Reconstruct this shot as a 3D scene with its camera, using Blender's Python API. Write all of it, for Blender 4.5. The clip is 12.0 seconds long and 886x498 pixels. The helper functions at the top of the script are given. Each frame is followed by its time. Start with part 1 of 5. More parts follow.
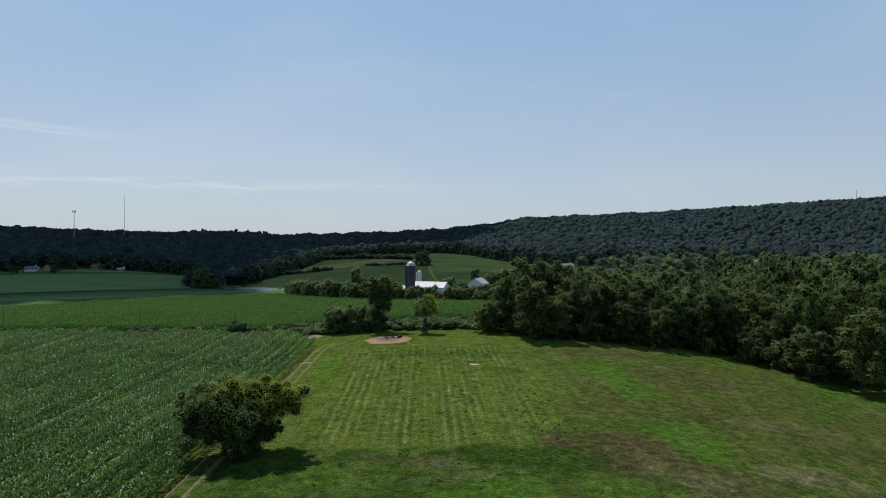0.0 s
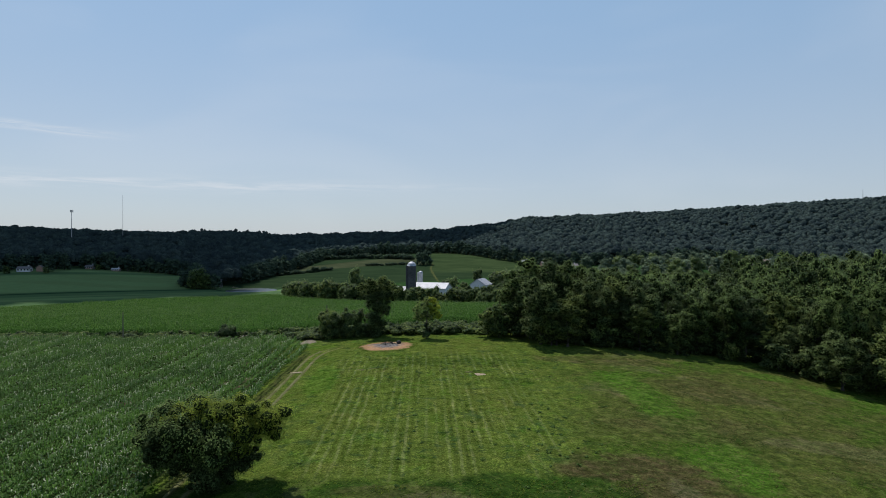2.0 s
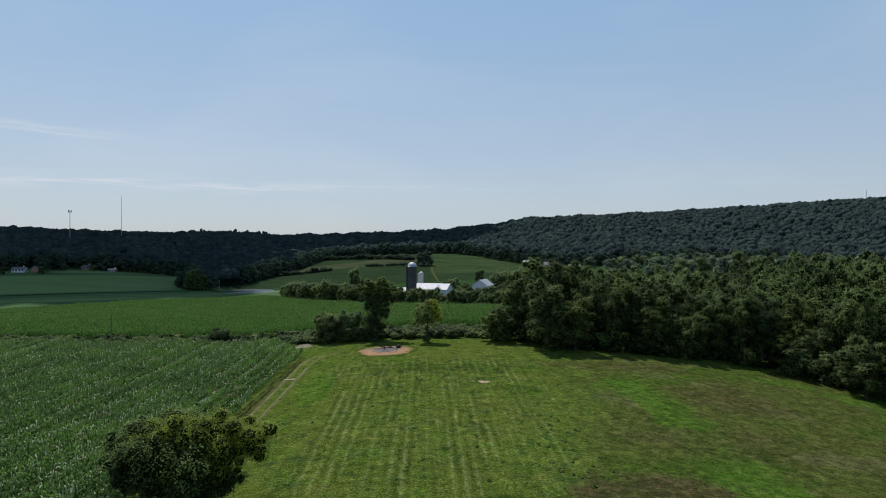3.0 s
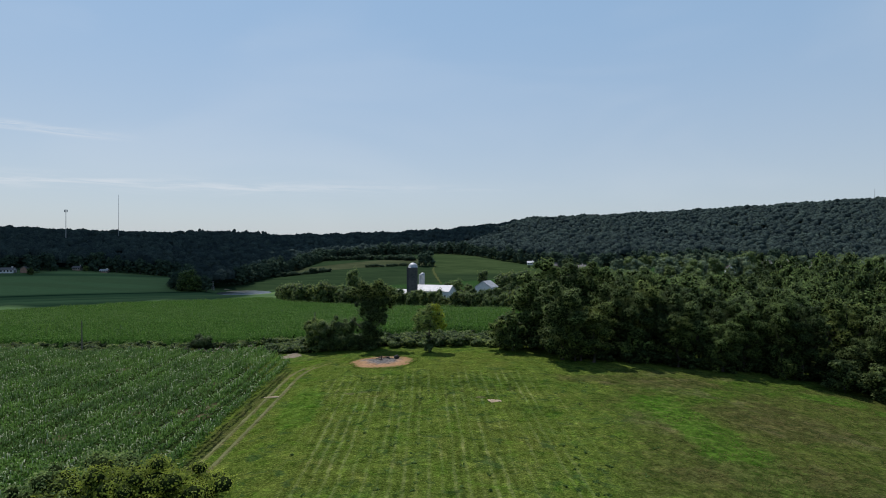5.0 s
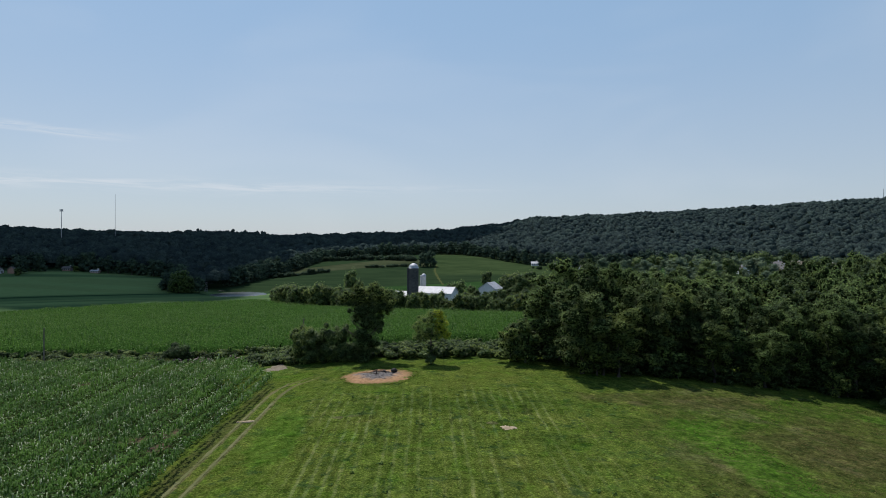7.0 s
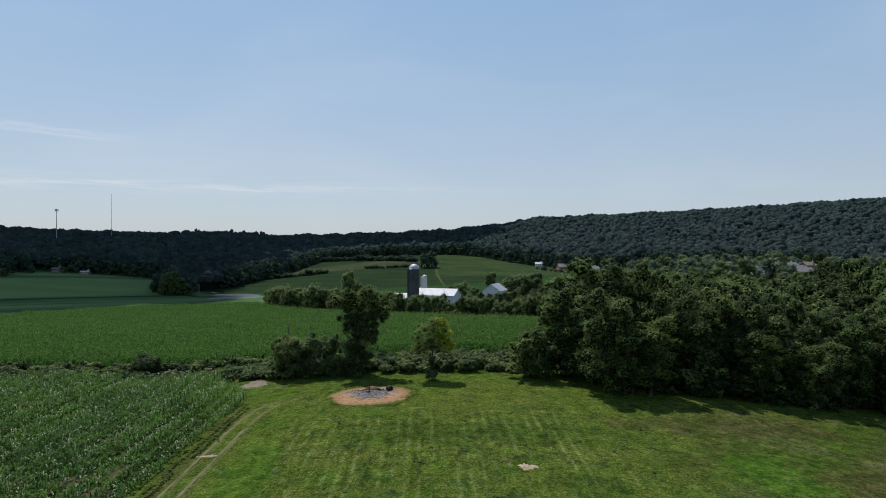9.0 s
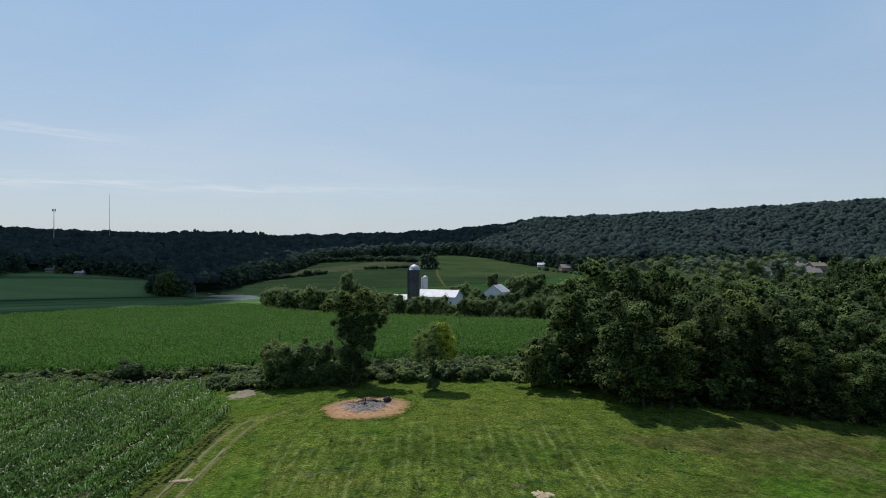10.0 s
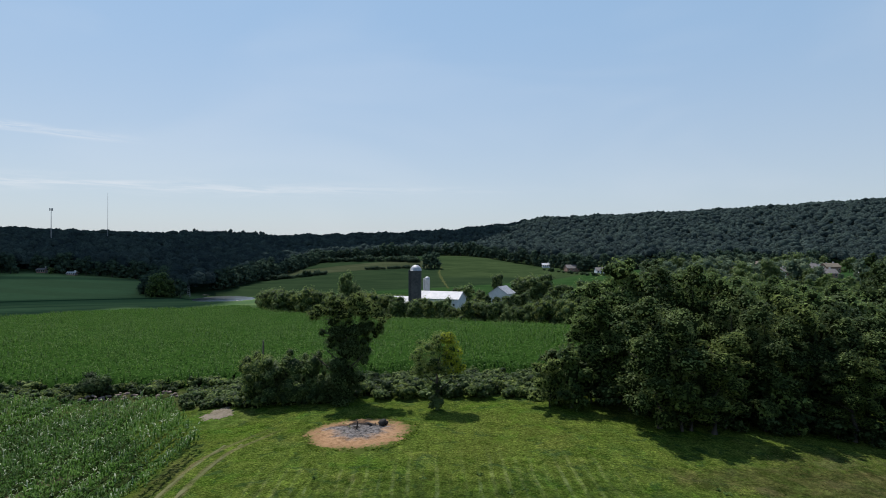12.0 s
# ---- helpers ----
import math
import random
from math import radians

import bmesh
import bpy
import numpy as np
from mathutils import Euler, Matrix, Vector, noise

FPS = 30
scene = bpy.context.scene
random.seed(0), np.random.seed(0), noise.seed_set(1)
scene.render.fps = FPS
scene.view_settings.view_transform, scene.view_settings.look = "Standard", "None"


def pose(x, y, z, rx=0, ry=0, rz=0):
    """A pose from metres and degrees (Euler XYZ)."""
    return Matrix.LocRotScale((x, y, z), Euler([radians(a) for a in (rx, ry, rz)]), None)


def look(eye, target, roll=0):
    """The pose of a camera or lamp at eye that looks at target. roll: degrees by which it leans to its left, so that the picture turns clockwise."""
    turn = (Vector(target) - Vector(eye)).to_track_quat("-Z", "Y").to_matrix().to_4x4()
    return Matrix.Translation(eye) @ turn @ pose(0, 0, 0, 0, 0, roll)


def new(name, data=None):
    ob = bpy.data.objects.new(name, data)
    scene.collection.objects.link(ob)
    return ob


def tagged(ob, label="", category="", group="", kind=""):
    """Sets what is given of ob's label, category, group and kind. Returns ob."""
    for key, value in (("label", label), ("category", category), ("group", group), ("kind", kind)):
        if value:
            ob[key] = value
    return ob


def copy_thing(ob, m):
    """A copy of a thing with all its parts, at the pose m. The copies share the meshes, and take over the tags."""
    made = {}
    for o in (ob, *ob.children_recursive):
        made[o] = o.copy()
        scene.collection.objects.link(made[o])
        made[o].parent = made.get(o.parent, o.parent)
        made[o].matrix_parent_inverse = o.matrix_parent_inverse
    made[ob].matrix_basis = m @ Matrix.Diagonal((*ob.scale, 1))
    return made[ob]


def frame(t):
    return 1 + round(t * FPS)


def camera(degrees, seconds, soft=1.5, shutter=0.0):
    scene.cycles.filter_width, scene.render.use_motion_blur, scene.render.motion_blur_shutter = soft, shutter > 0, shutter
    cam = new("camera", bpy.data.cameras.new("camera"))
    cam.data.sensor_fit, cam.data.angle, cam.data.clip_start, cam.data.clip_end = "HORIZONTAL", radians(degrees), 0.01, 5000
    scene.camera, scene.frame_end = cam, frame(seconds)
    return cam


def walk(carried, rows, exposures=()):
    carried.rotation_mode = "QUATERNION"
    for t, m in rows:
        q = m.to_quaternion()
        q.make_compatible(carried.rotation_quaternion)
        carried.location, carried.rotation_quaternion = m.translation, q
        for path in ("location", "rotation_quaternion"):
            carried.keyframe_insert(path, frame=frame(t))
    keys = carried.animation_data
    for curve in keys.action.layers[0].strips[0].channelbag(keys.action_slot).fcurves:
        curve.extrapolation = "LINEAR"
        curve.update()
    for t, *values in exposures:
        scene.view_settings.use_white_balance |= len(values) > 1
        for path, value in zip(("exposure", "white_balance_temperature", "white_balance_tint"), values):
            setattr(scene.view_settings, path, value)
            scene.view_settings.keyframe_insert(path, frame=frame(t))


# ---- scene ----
cam = camera(73.0, 12.0, soft=0.9)
EYE, TILT, LEAN, TURN = 24.0, 1.2, 1.1, -1.9
ROWS = [
    (0.0, 0.0, 0.0, 0.0, 0.023, -1.297, -1.07),
    (0.5, -0.039, 1.975, -0.072, 0.053, -1.304, -1.06),
    (1.0, -0.088, 4.269, -0.16, 0.083, -1.304, -1.05),
    (1.5, -0.165, 6.831, -0.264, 0.114, -1.304, -1.06),
    (2.0, -0.248, 9.568, -0.391, 0.152, -1.289, -1.06),
    (2.5, -0.341, 12.45, -0.512, 0.19, -1.274, -1.06),
    (3.0, -0.429, 15.448, -0.639, 0.22, -1.244, -1.05),
    (5.0, -0.87, 28.138, -1.161, 0.349, -1.198, -1.07),
    (5.5, -0.991, 31.433, -1.299, 0.379, -1.19, -1.08),
    (6.0, -1.106, 34.751, -1.426, 0.409, -1.175, -1.09),
    (6.5, -1.228, 38.076, -1.563, 0.44, -1.168, -1.1),
    (7.0, -1.343, 41.408, -1.695, 0.478, -1.153, -1.11),
    (9.0, -1.706, 54.838, -2.306, 0.607, -1.092, -1.09),
    (9.5, -1.861, 58.184, -2.444, 0.629, -1.062, -1.08),
    (10.0, -2.026, 61.553, -2.598, 0.652, -1.039, -1.11),
    (10.5, -2.18, 64.914, -2.736, 0.667, -1.016, -1.12),
    (11.0, -2.312, 68.21, -2.818, 0.675, -0.986, -1.13),
    (11.5, -2.417, 70.809, -2.895, 0.758, -1.008, -1.14),
    (12.0, -2.477, 72.413, -2.961, 0.842, -1.024, -1.14),
]
walk(cam, [(t, pose(0, 0, EYE, TILT, LEAN, TURN) @ pose(x, y, z, 90 + pitch, roll, yaw)) for t, x, y, z, yaw, pitch, roll in ROWS],
     exposures=[(0.0, -0.03), (8.8, -0.01), (10.5, 0.03), (11.2, 0.06), (12.0, 0.10)])

# ---- sky and sun ----
SUN_AZ, SUN_EL = radians(-30), radians(62)
world = bpy.data.worlds.new("world")
scene.world = world
world.use_nodes = True


class Nodes:
    """A short way to write node trees."""

    def __init__(self, tree):
        self.t = tree
        tree.nodes.clear()

    def add(self, kind, props=None, **ins):
        n = self.t.nodes.new(kind)
        for k, v in (props or {}).items():
            setattr(n, k, v)
        for k, v in ins.items():
            self.put(n.inputs[k.replace("_", " ")], v)
        return n

    def put(self, sock, v):
        if isinstance(v, bpy.types.NodeSocket):
            self.t.links.new(v, sock)
        elif v is not None:
            sock.default_value = v

    def math(self, op, a, b=None, c=None, clamp=False):
        n = self.add("ShaderNodeMath", {"operation": op, "use_clamp": clamp})
        for i, v in enumerate((a, b, c)):
            self.put(n.inputs[i], v)
        return n.outputs[0]

    def noise(self, vec, scale, detail=3.0, rough=0.55, dist=0.0):
        n = self.add("ShaderNodeTexNoise", Vector=vec, Scale=scale, Detail=detail, Roughness=rough, Distortion=dist)
        return n.outputs["Fac"]

    def step(self, x, a, b, lo=0.0, hi=1.0):
        n = self.add("ShaderNodeMapRange", {"interpolation_type": "SMOOTHSTEP"})
        for k, v in zip(("Value", "From Min", "From Max", "To Min", "To Max"), (x, a, b, lo, hi)):
            self.put(n.inputs[k], v)
        return n.outputs[0]

    def mix(self, f, a, b, blend="MIX"):
        n = self.add("ShaderNodeMix", {"data_type": "RGBA", "blend_type": blend})
        self.put(n.inputs["Factor"], f)
        for k, v in ((6, a), (7, b)):
            self.put(n.inputs[k], v if isinstance(v, bpy.types.NodeSocket) else (*v, 1.0)[:4])
        return n.outputs[2]

    def where(self):
        return self.add("ShaderNodeNewGeometry").outputs["Position"]

    def split(self, vec):
        return self.add("ShaderNodeSeparateXYZ", Vector=vec).outputs

    def join(self, x, y, z):
        return self.add("ShaderNodeCombineXYZ", X=x, Y=y, Z=z).outputs[0]

    def bump(self, height, strength, distance):
        return self.add("ShaderNodeBump", Height=height, Strength=strength, Distance=distance).outputs[0]


g = Nodes(world.node_tree)
sky = g.add("ShaderNodeTexSky", {"sky_type": "NISHITA", "sun_disc": False, "sun_elevation": SUN_EL, "sun_rotation": SUN_AZ,
                                 "air_density": 1.0, "dust_density": 1.2, "ozone_density": 1.6, "altitude": 150.0})
d = g.add("ShaderNodeTexCoord").outputs["Generated"]
dx, dy, dz = g.split(d)
# thin streaks of high cloud low over the hills
around = g.math("ARCTAN2", dx, dy)
wisp = g.noise(g.join(g.math("MULTIPLY", around, 9.0), g.math("MULTIPLY", dz, 120.0), 0.0), 1.0, 5.0, 0.65, 0.6)
sway = g.math("MULTIPLY", g.math("SUBTRACT", g.noise(g.join(g.math("MULTIPLY", around, 5.0), 0.0, 0.0), 1.0, 2.0), 0.5), 0.010)


def streak(level, tilt, half, near, far, most):
    """A thin band of cloud round the horizon, from one bearing to another."""
    mid = g.math("ADD", g.math("MULTIPLY_ADD", around, tilt, level), sway)
    gap = g.math("ABSOLUTE", g.math("SUBTRACT", dz, mid))
    band = g.math("MULTIPLY", g.step(gap, 0.0, half, 1.0, 0.0), g.step(wisp, 0.36, 0.68))
    return g.math("MULTIPLY", band, g.step(around, near, far, most, 0.0))


veil = g.noise(g.join(dx, dy, g.math("MULTIPLY", dz, 3.0)), 2.0, 3.0, 0.5, 0.6)
haze = g.math("MULTIPLY", g.step(veil, 0.45, 0.7), 0.10)
for band in (streak(0.137, -0.050, 0.010, -0.56, -0.42, 0.6), streak(0.100, 0.008, 0.020, -0.30, 0.05, 0.32), streak(0.101, 0.010, 0.010, -0.2, 0.36, 0.2)):
    haze = g.math("ADD", haze, band, clamp=True)
pale = g.mix(g.step(dz, 0.0, 0.42), (6.6, 7.7, 9.0), (4.2, 6.7, 9.8))
pale = g.mix(g.step(dz, 0.4, 1.0), pale, (1.8, 3.4, 7.0))
tone = g.mix(0.6, sky.outputs[0], pale)
tone = g.mix(haze, tone, (8.6, 9.0, 9.6))
back = g.add("ShaderNodeBackground", Color=tone, Strength=0.085)
g.t.links.new(back.outputs[0], g.add("ShaderNodeOutputWorld").inputs[0])

sun = new("sun", bpy.data.lights.new("sun", "SUN"))
sun.data.energy, sun.data.angle, sun.data.color = 4.4, radians(0.5), (1.0, 0.96, 0.945)
sun_way = Vector((math.sin(SUN_AZ) * math.cos(SUN_EL), math.cos(SUN_AZ) * math.cos(SUN_EL), math.sin(SUN_EL)))
sun.matrix_world = look(sun_way * 200, (0, 0, 0))


# ---- the lie of the land ----
def sstep(a, b, v):
    k = np.clip((np.asarray(v, float) - a) / (b - a), 0, 1)
    return k * k * (3 - 2 * k)


def bell(x, y, cx, cy, rx, ry):
    return np.exp(-(((x - cx) / rx) ** 2 + ((y - cy) / ry) ** 2))


def land(x, y):
    """Height of the ground at x, y."""
    x, y = np.asarray(x, float), np.asarray(y, float)
    u, v = np.clip(x, -42, 84) / 50, (np.clip(y, 20, 162) - 110) / 50
    near = 2.08 + 0.33 * u + 1.7 * v + 0.94 * u * v - 2.62 * u * u + 0.39 * v * v
    valley = -1.5 - 2.0 * sstep(-40, -120, x) + 9.0 * sstep(70, 165, x)
    z = near + (valley - near) * sstep(165, 300, y)
    z = z + 15 * bell(x, y, -300, 450, 150, 95)
    z = z + 19.0 * bell(x, y, 10, 625, 190, 125)
    crest = np.interp(x, (-1000, -640, -480, -380, -300, -231, -113, 0, 89, 162, 272, 385, 498, 626, 728, 1200),
                      (54, 46.5, 39, 37, 39, 33.5, 36.5, 41.5, 49.5, 61, 66, 71.6, 79, 87.6, 95, 111))
    foot = 470 + 130 * bell(x, 0, 10, 0, 200, 1) + 40 * sstep(100, 300, x)
    z = z + (crest - z) * sstep(foot, 980, y)
    hollow = np.hypot((x + 107) / 15, (y - 383) / 16)
    return z + (-2.3 - z) * sstep(1.5, 1.0, hollow)


def at(x, y):
    return float(land(x, y))


# ---- mesh helpers ----
def np_mesh(name, verts, faces):
    """A mesh from arrays: verts (n, 3) and faces (m, 3) or (m, 4)."""
    me = bpy.data.meshes.new(name)
    verts, faces = np.asarray(verts, np.float32), np.asarray(faces, np.int32)
    k = faces.shape[1]
    me.vertices.add(len(verts))
    me.vertices.foreach_set("co", verts.ravel())
    me.loops.add(faces.size)
    me.loops.foreach_set("vertex_index", faces.ravel())
    me.polygons.add(len(faces))
    me.polygons.foreach_set("loop_start", np.arange(0, faces.size, k, dtype=np.int32))
    me.update(calc_edges=True)
    return me


def smooth(me, on=True):
    me.polygons.foreach_set("use_smooth", [on] * len(me.polygons))
    return me


def bm_mesh(name, bm):
    me = bpy.data.meshes.new(name)
    bm.to_mesh(me)
    bm.free()
    return me


def part(name, me, material, parent, label=""):
    """One mesh object under a thing or a part."""
    if isinstance(me, bmesh.types.BMesh):
        me = bm_mesh(name, me)
    if not me.materials:
        me.materials.append(material)
    ob = new(name, me)
    ob.parent = parent
    return tagged(ob, label)


def thing(name, m, label, category, group="", kind=""):
    ob = new(name)
    ob.empty_display_size = 0.3
    ob.matrix_basis = m
    return tagged(ob, label, category, group, kind)


def solid(name, me, material, label, category="", group="", kind="", m=None):
    if isinstance(me, bmesh.types.BMesh):
        me = bm_mesh(name, me)
    if not me.materials:
        me.materials.append(material)
    ob = new(name, me)
    if m is not None:
        ob.matrix_basis = m
    return tagged(ob, label, category, group, kind)


def box(bm, x0, y0, z0, x1, y1, z1, bevel=0.0):
    r = bmesh.ops.create_cube(bm, size=1.0, matrix=Matrix.Translation(((x0 + x1) / 2, (y0 + y1) / 2, (z0 + z1) / 2)) @ Matrix.Diagonal((x1 - x0, y1 - y0, z1 - z0, 1)))
    if bevel:
        es = list({e for v in r["verts"] for e in v.link_edges})
        bmesh.ops.bevel(bm, geom=es, offset=bevel, segments=1, affect="EDGES")
    return bm


def tube(points, radii, sides=7):
    """Verts and quads of a tapered tube through the points."""
    vs, fs = [], []
    pts = [Vector(p) for p in points]
    for i, (p, r) in enumerate(zip(pts, radii)):
        way = (pts[min(i + 1, len(pts) - 1)] - pts[max(i - 1, 0)]).normalized()
        q = way.to_track_quat("Z", "X")
        for k in range(sides):
            a = 2 * math.pi * k / sides
            vs.append(tuple(p + q @ Vector((math.cos(a) * r, math.sin(a) * r, 0))))
        if i:
            for k in range(sides):
                a, b = (i - 1) * sides + k, (i - 1) * sides + (k + 1) % sides
                fs.append((a, b, b + sides, a + sides))
    return np.array(vs), np.array(fs)


def stack(pieces):
    """Joins (verts, faces) pairs of one face size."""
    vs, fs, n = [], [], 0
    for v, f in pieces:
        vs.append(v)
        fs.append(f + n)
        n += len(v)
    return np.concatenate(vs), np.concatenate(fs)


def ico(level):
    bm = bmesh.new()
    bmesh.ops.create_icosphere(bm, subdivisions=level, radius=1.0)
    v = np.array([p.co[:] for p in bm.verts])
    f = np.array([[q.index for q in p.verts] for p in bm.faces])
    bm.free()
    return v, f


ICO = {k: ico(k) for k in (1, 2)}


def unit(a):
    return a / np.maximum(np.linalg.norm(a, axis=1, keepdims=True), 1e-6)


def sprigs(rng, at_p, normal, size, spread=0.45):
    """Small folded leaf sprays at the points, each facing about its normal: quads."""
    n = len(at_p)
    nor = unit(normal + rng.normal(0, spread, (n, 3)))
    tan = unit(np.cross(nor, rng.normal(0, 1, (n, 3))))
    side = np.cross(nor, tan)
    s = (size * rng.uniform(0.6, 1.35, n))[:, None]
    drop = nor * s * rng.uniform(-0.35, 0.1, n)[:, None]
    a = at_p - tan * s * 0.55
    b = at_p + side * s * 0.36 + drop
    c = at_p + tan * s * 0.55
    e = at_p - side * s * 0.36 + drop
    v = np.stack([a, b, c, e], 1).reshape(-1, 3)
    return v, np.arange(4 * n).reshape(-1, 4)


def foliage(rng, lobes, n, size, core=0.72, inner=0.66):
    """Crown of leaf sprays over lobes (cx, cy, cz, rx, ry, rz), with a ragged outline; a shaded inner mass keeps it from being seen through."""
    L = np.array(lobes, float)
    w = (L[:, 3] * L[:, 5]) ** 1.0
    pick = rng.choice(len(L), n, p=w / w.sum())
    way = unit(rng.normal(0, 1, (n, 3)) + (0, 0, 0.18))
    rad = rng.uniform(inner, 1.04, n) ** 0.8
    rad = rad + (rng.random(n) < 0.16) * rng.uniform(0.02, 0.3, n)
    lump = 1 + 0.22 * np.sin(5.1 * way[:, 0] + 3 * pick) * np.sin(4.3 * way[:, 1] + 1.7 * pick) + 0.13 * np.sin(6.7 * way[:, 2] + 2.3 * pick)
    p = L[pick, :3] + way * L[pick, 3:] * (rad * lump)[:, None]
    inside = np.zeros(n, bool)
    for k, o in enumerate(L):
        inside |= (np.linalg.norm((p - o[:3]) / o[3:], axis=1) < 0.62) & (pick != k)
    p, way = p[~inside], way[~inside]
    v, f = sprigs(rng, p, way * 0.9 + (0, 0, 0.35), size, 0.42)
    out = [(v, f)]
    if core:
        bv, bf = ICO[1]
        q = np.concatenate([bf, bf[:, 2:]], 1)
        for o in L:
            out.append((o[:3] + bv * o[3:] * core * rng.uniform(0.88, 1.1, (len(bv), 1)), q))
    v, f = stack(out)
    return v, f


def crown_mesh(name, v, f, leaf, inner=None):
    """Leaf quads, and the inner mass, by default darkened in colour as crown shade; its faces have a doubled corner."""
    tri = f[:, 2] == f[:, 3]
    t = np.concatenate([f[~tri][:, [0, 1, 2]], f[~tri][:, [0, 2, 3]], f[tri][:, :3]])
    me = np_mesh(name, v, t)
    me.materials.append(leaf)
    me.materials.append(inner or SHADED_CORE)
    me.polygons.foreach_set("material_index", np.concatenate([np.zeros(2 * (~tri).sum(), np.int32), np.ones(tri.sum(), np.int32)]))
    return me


# ---- materials ----
def material(name):
    m = bpy.data.materials.new(name)
    m.use_nodes = True
    return m, Nodes(m.node_tree)


def finish(g, colour, rough=0.8, normal=None, metal=0.0, spec=0.5, translucent=None):
    b = g.add("ShaderNodeBsdfPrincipled", Base_Color=colour if isinstance(colour, bpy.types.NodeSocket) else (*colour, 1.0), Roughness=rough, Metallic=metal)
    b.inputs["Specular IOR Level"].default_value = spec
    if normal is not None:
        g.t.links.new(normal, b.inputs["Normal"])
    out = b.outputs[0]
    if translucent:
        tr = g.add("ShaderNodeBsdfTranslucent", Color=translucent[1])
        mx = g.add("ShaderNodeMixShader", Fac=translucent[0])
        g.t.links.new(b.outputs[0], mx.inputs[1])
        g.t.links.new(tr.outputs[0], mx.inputs[2])
        out = mx.outputs[0]
    g.t.links.new(out, g.add("ShaderNodeOutputMaterial").inputs[0])


def leaf_material(name, dark, light, glow=0.3, rough=0.5, gloss=0.07, grain=0.6):
    m, g = material(name)
    geo = g.add("ShaderNodeNewGeometry")
    isl = geo.outputs["Random Per Island"]
    obj = g.add("ShaderNodeObjectInfo").outputs["Random"]
    blot = g.step(g.noise(geo.outputs["Position"], grain, 3.0), 0.36, 0.66)
    f = g.math("ADD", g.math("MULTIPLY", isl, 0.24), g.math("MULTIPLY", blot, 0.66))
    f = g.math("ADD", f, g.math("MULTIPLY", g.math("SUBTRACT", obj, 0.5), 0.4), clamp=True)
    col = g.mix(g.math("POWER", f, 1.3), dark, light)
    finish(g, col, rough, None, spec=gloss, translucent=(glow, g.mix(0.5, col, tuple(min(1, c * 1.5) for c in light))) if glow else None)
    return m


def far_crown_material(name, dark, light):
    """Leaf masses too far off to show leaves: a tone to each crown, with fine relief and dark gaps painted in."""
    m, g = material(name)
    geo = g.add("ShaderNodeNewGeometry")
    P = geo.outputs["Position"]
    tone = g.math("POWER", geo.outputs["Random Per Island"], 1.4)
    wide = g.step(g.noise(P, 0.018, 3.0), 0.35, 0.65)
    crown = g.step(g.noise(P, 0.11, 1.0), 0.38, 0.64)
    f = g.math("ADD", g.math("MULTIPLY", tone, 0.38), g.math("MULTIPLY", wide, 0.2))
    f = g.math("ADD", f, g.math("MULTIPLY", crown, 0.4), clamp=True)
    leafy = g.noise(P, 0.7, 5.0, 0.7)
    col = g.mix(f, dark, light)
    # shade in the hollows of the relief, put into the colour
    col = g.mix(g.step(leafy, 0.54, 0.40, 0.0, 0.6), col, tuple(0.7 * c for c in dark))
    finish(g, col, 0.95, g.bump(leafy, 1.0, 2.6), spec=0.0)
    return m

LEAF_OAK = leaf_material("oak_leaf", (0.021, 0.041, 0.013), (0.205, 0.285, 0.084), 0.33)
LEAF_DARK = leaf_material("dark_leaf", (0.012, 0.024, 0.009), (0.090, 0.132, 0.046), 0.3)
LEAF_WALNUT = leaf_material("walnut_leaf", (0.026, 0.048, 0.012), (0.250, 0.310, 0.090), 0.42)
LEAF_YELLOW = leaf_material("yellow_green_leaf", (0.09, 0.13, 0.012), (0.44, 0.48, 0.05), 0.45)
# brighter copy of the walnut leaf, with sunlight put into its colour
LEAF_SUNLIT = leaf_material("sunlit_walnut_leaf", (0.050, 0.078, 0.010), (0.31, 0.375, 0.058), 0.42)
LEAF_BUSH = leaf_material("bush_leaf", (0.028, 0.048, 0.019), (0.200, 0.262, 0.086), 0.32)
# bluish tint stands in for the haze over the ridge
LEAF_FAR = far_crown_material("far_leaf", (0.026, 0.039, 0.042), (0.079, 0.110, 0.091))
# edge and village leaves: haze of distance mixed into both base colours
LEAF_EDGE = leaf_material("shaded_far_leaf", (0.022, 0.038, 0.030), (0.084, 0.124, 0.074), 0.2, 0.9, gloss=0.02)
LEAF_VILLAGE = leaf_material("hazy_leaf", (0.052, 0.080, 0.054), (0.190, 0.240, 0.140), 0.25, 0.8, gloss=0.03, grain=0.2)


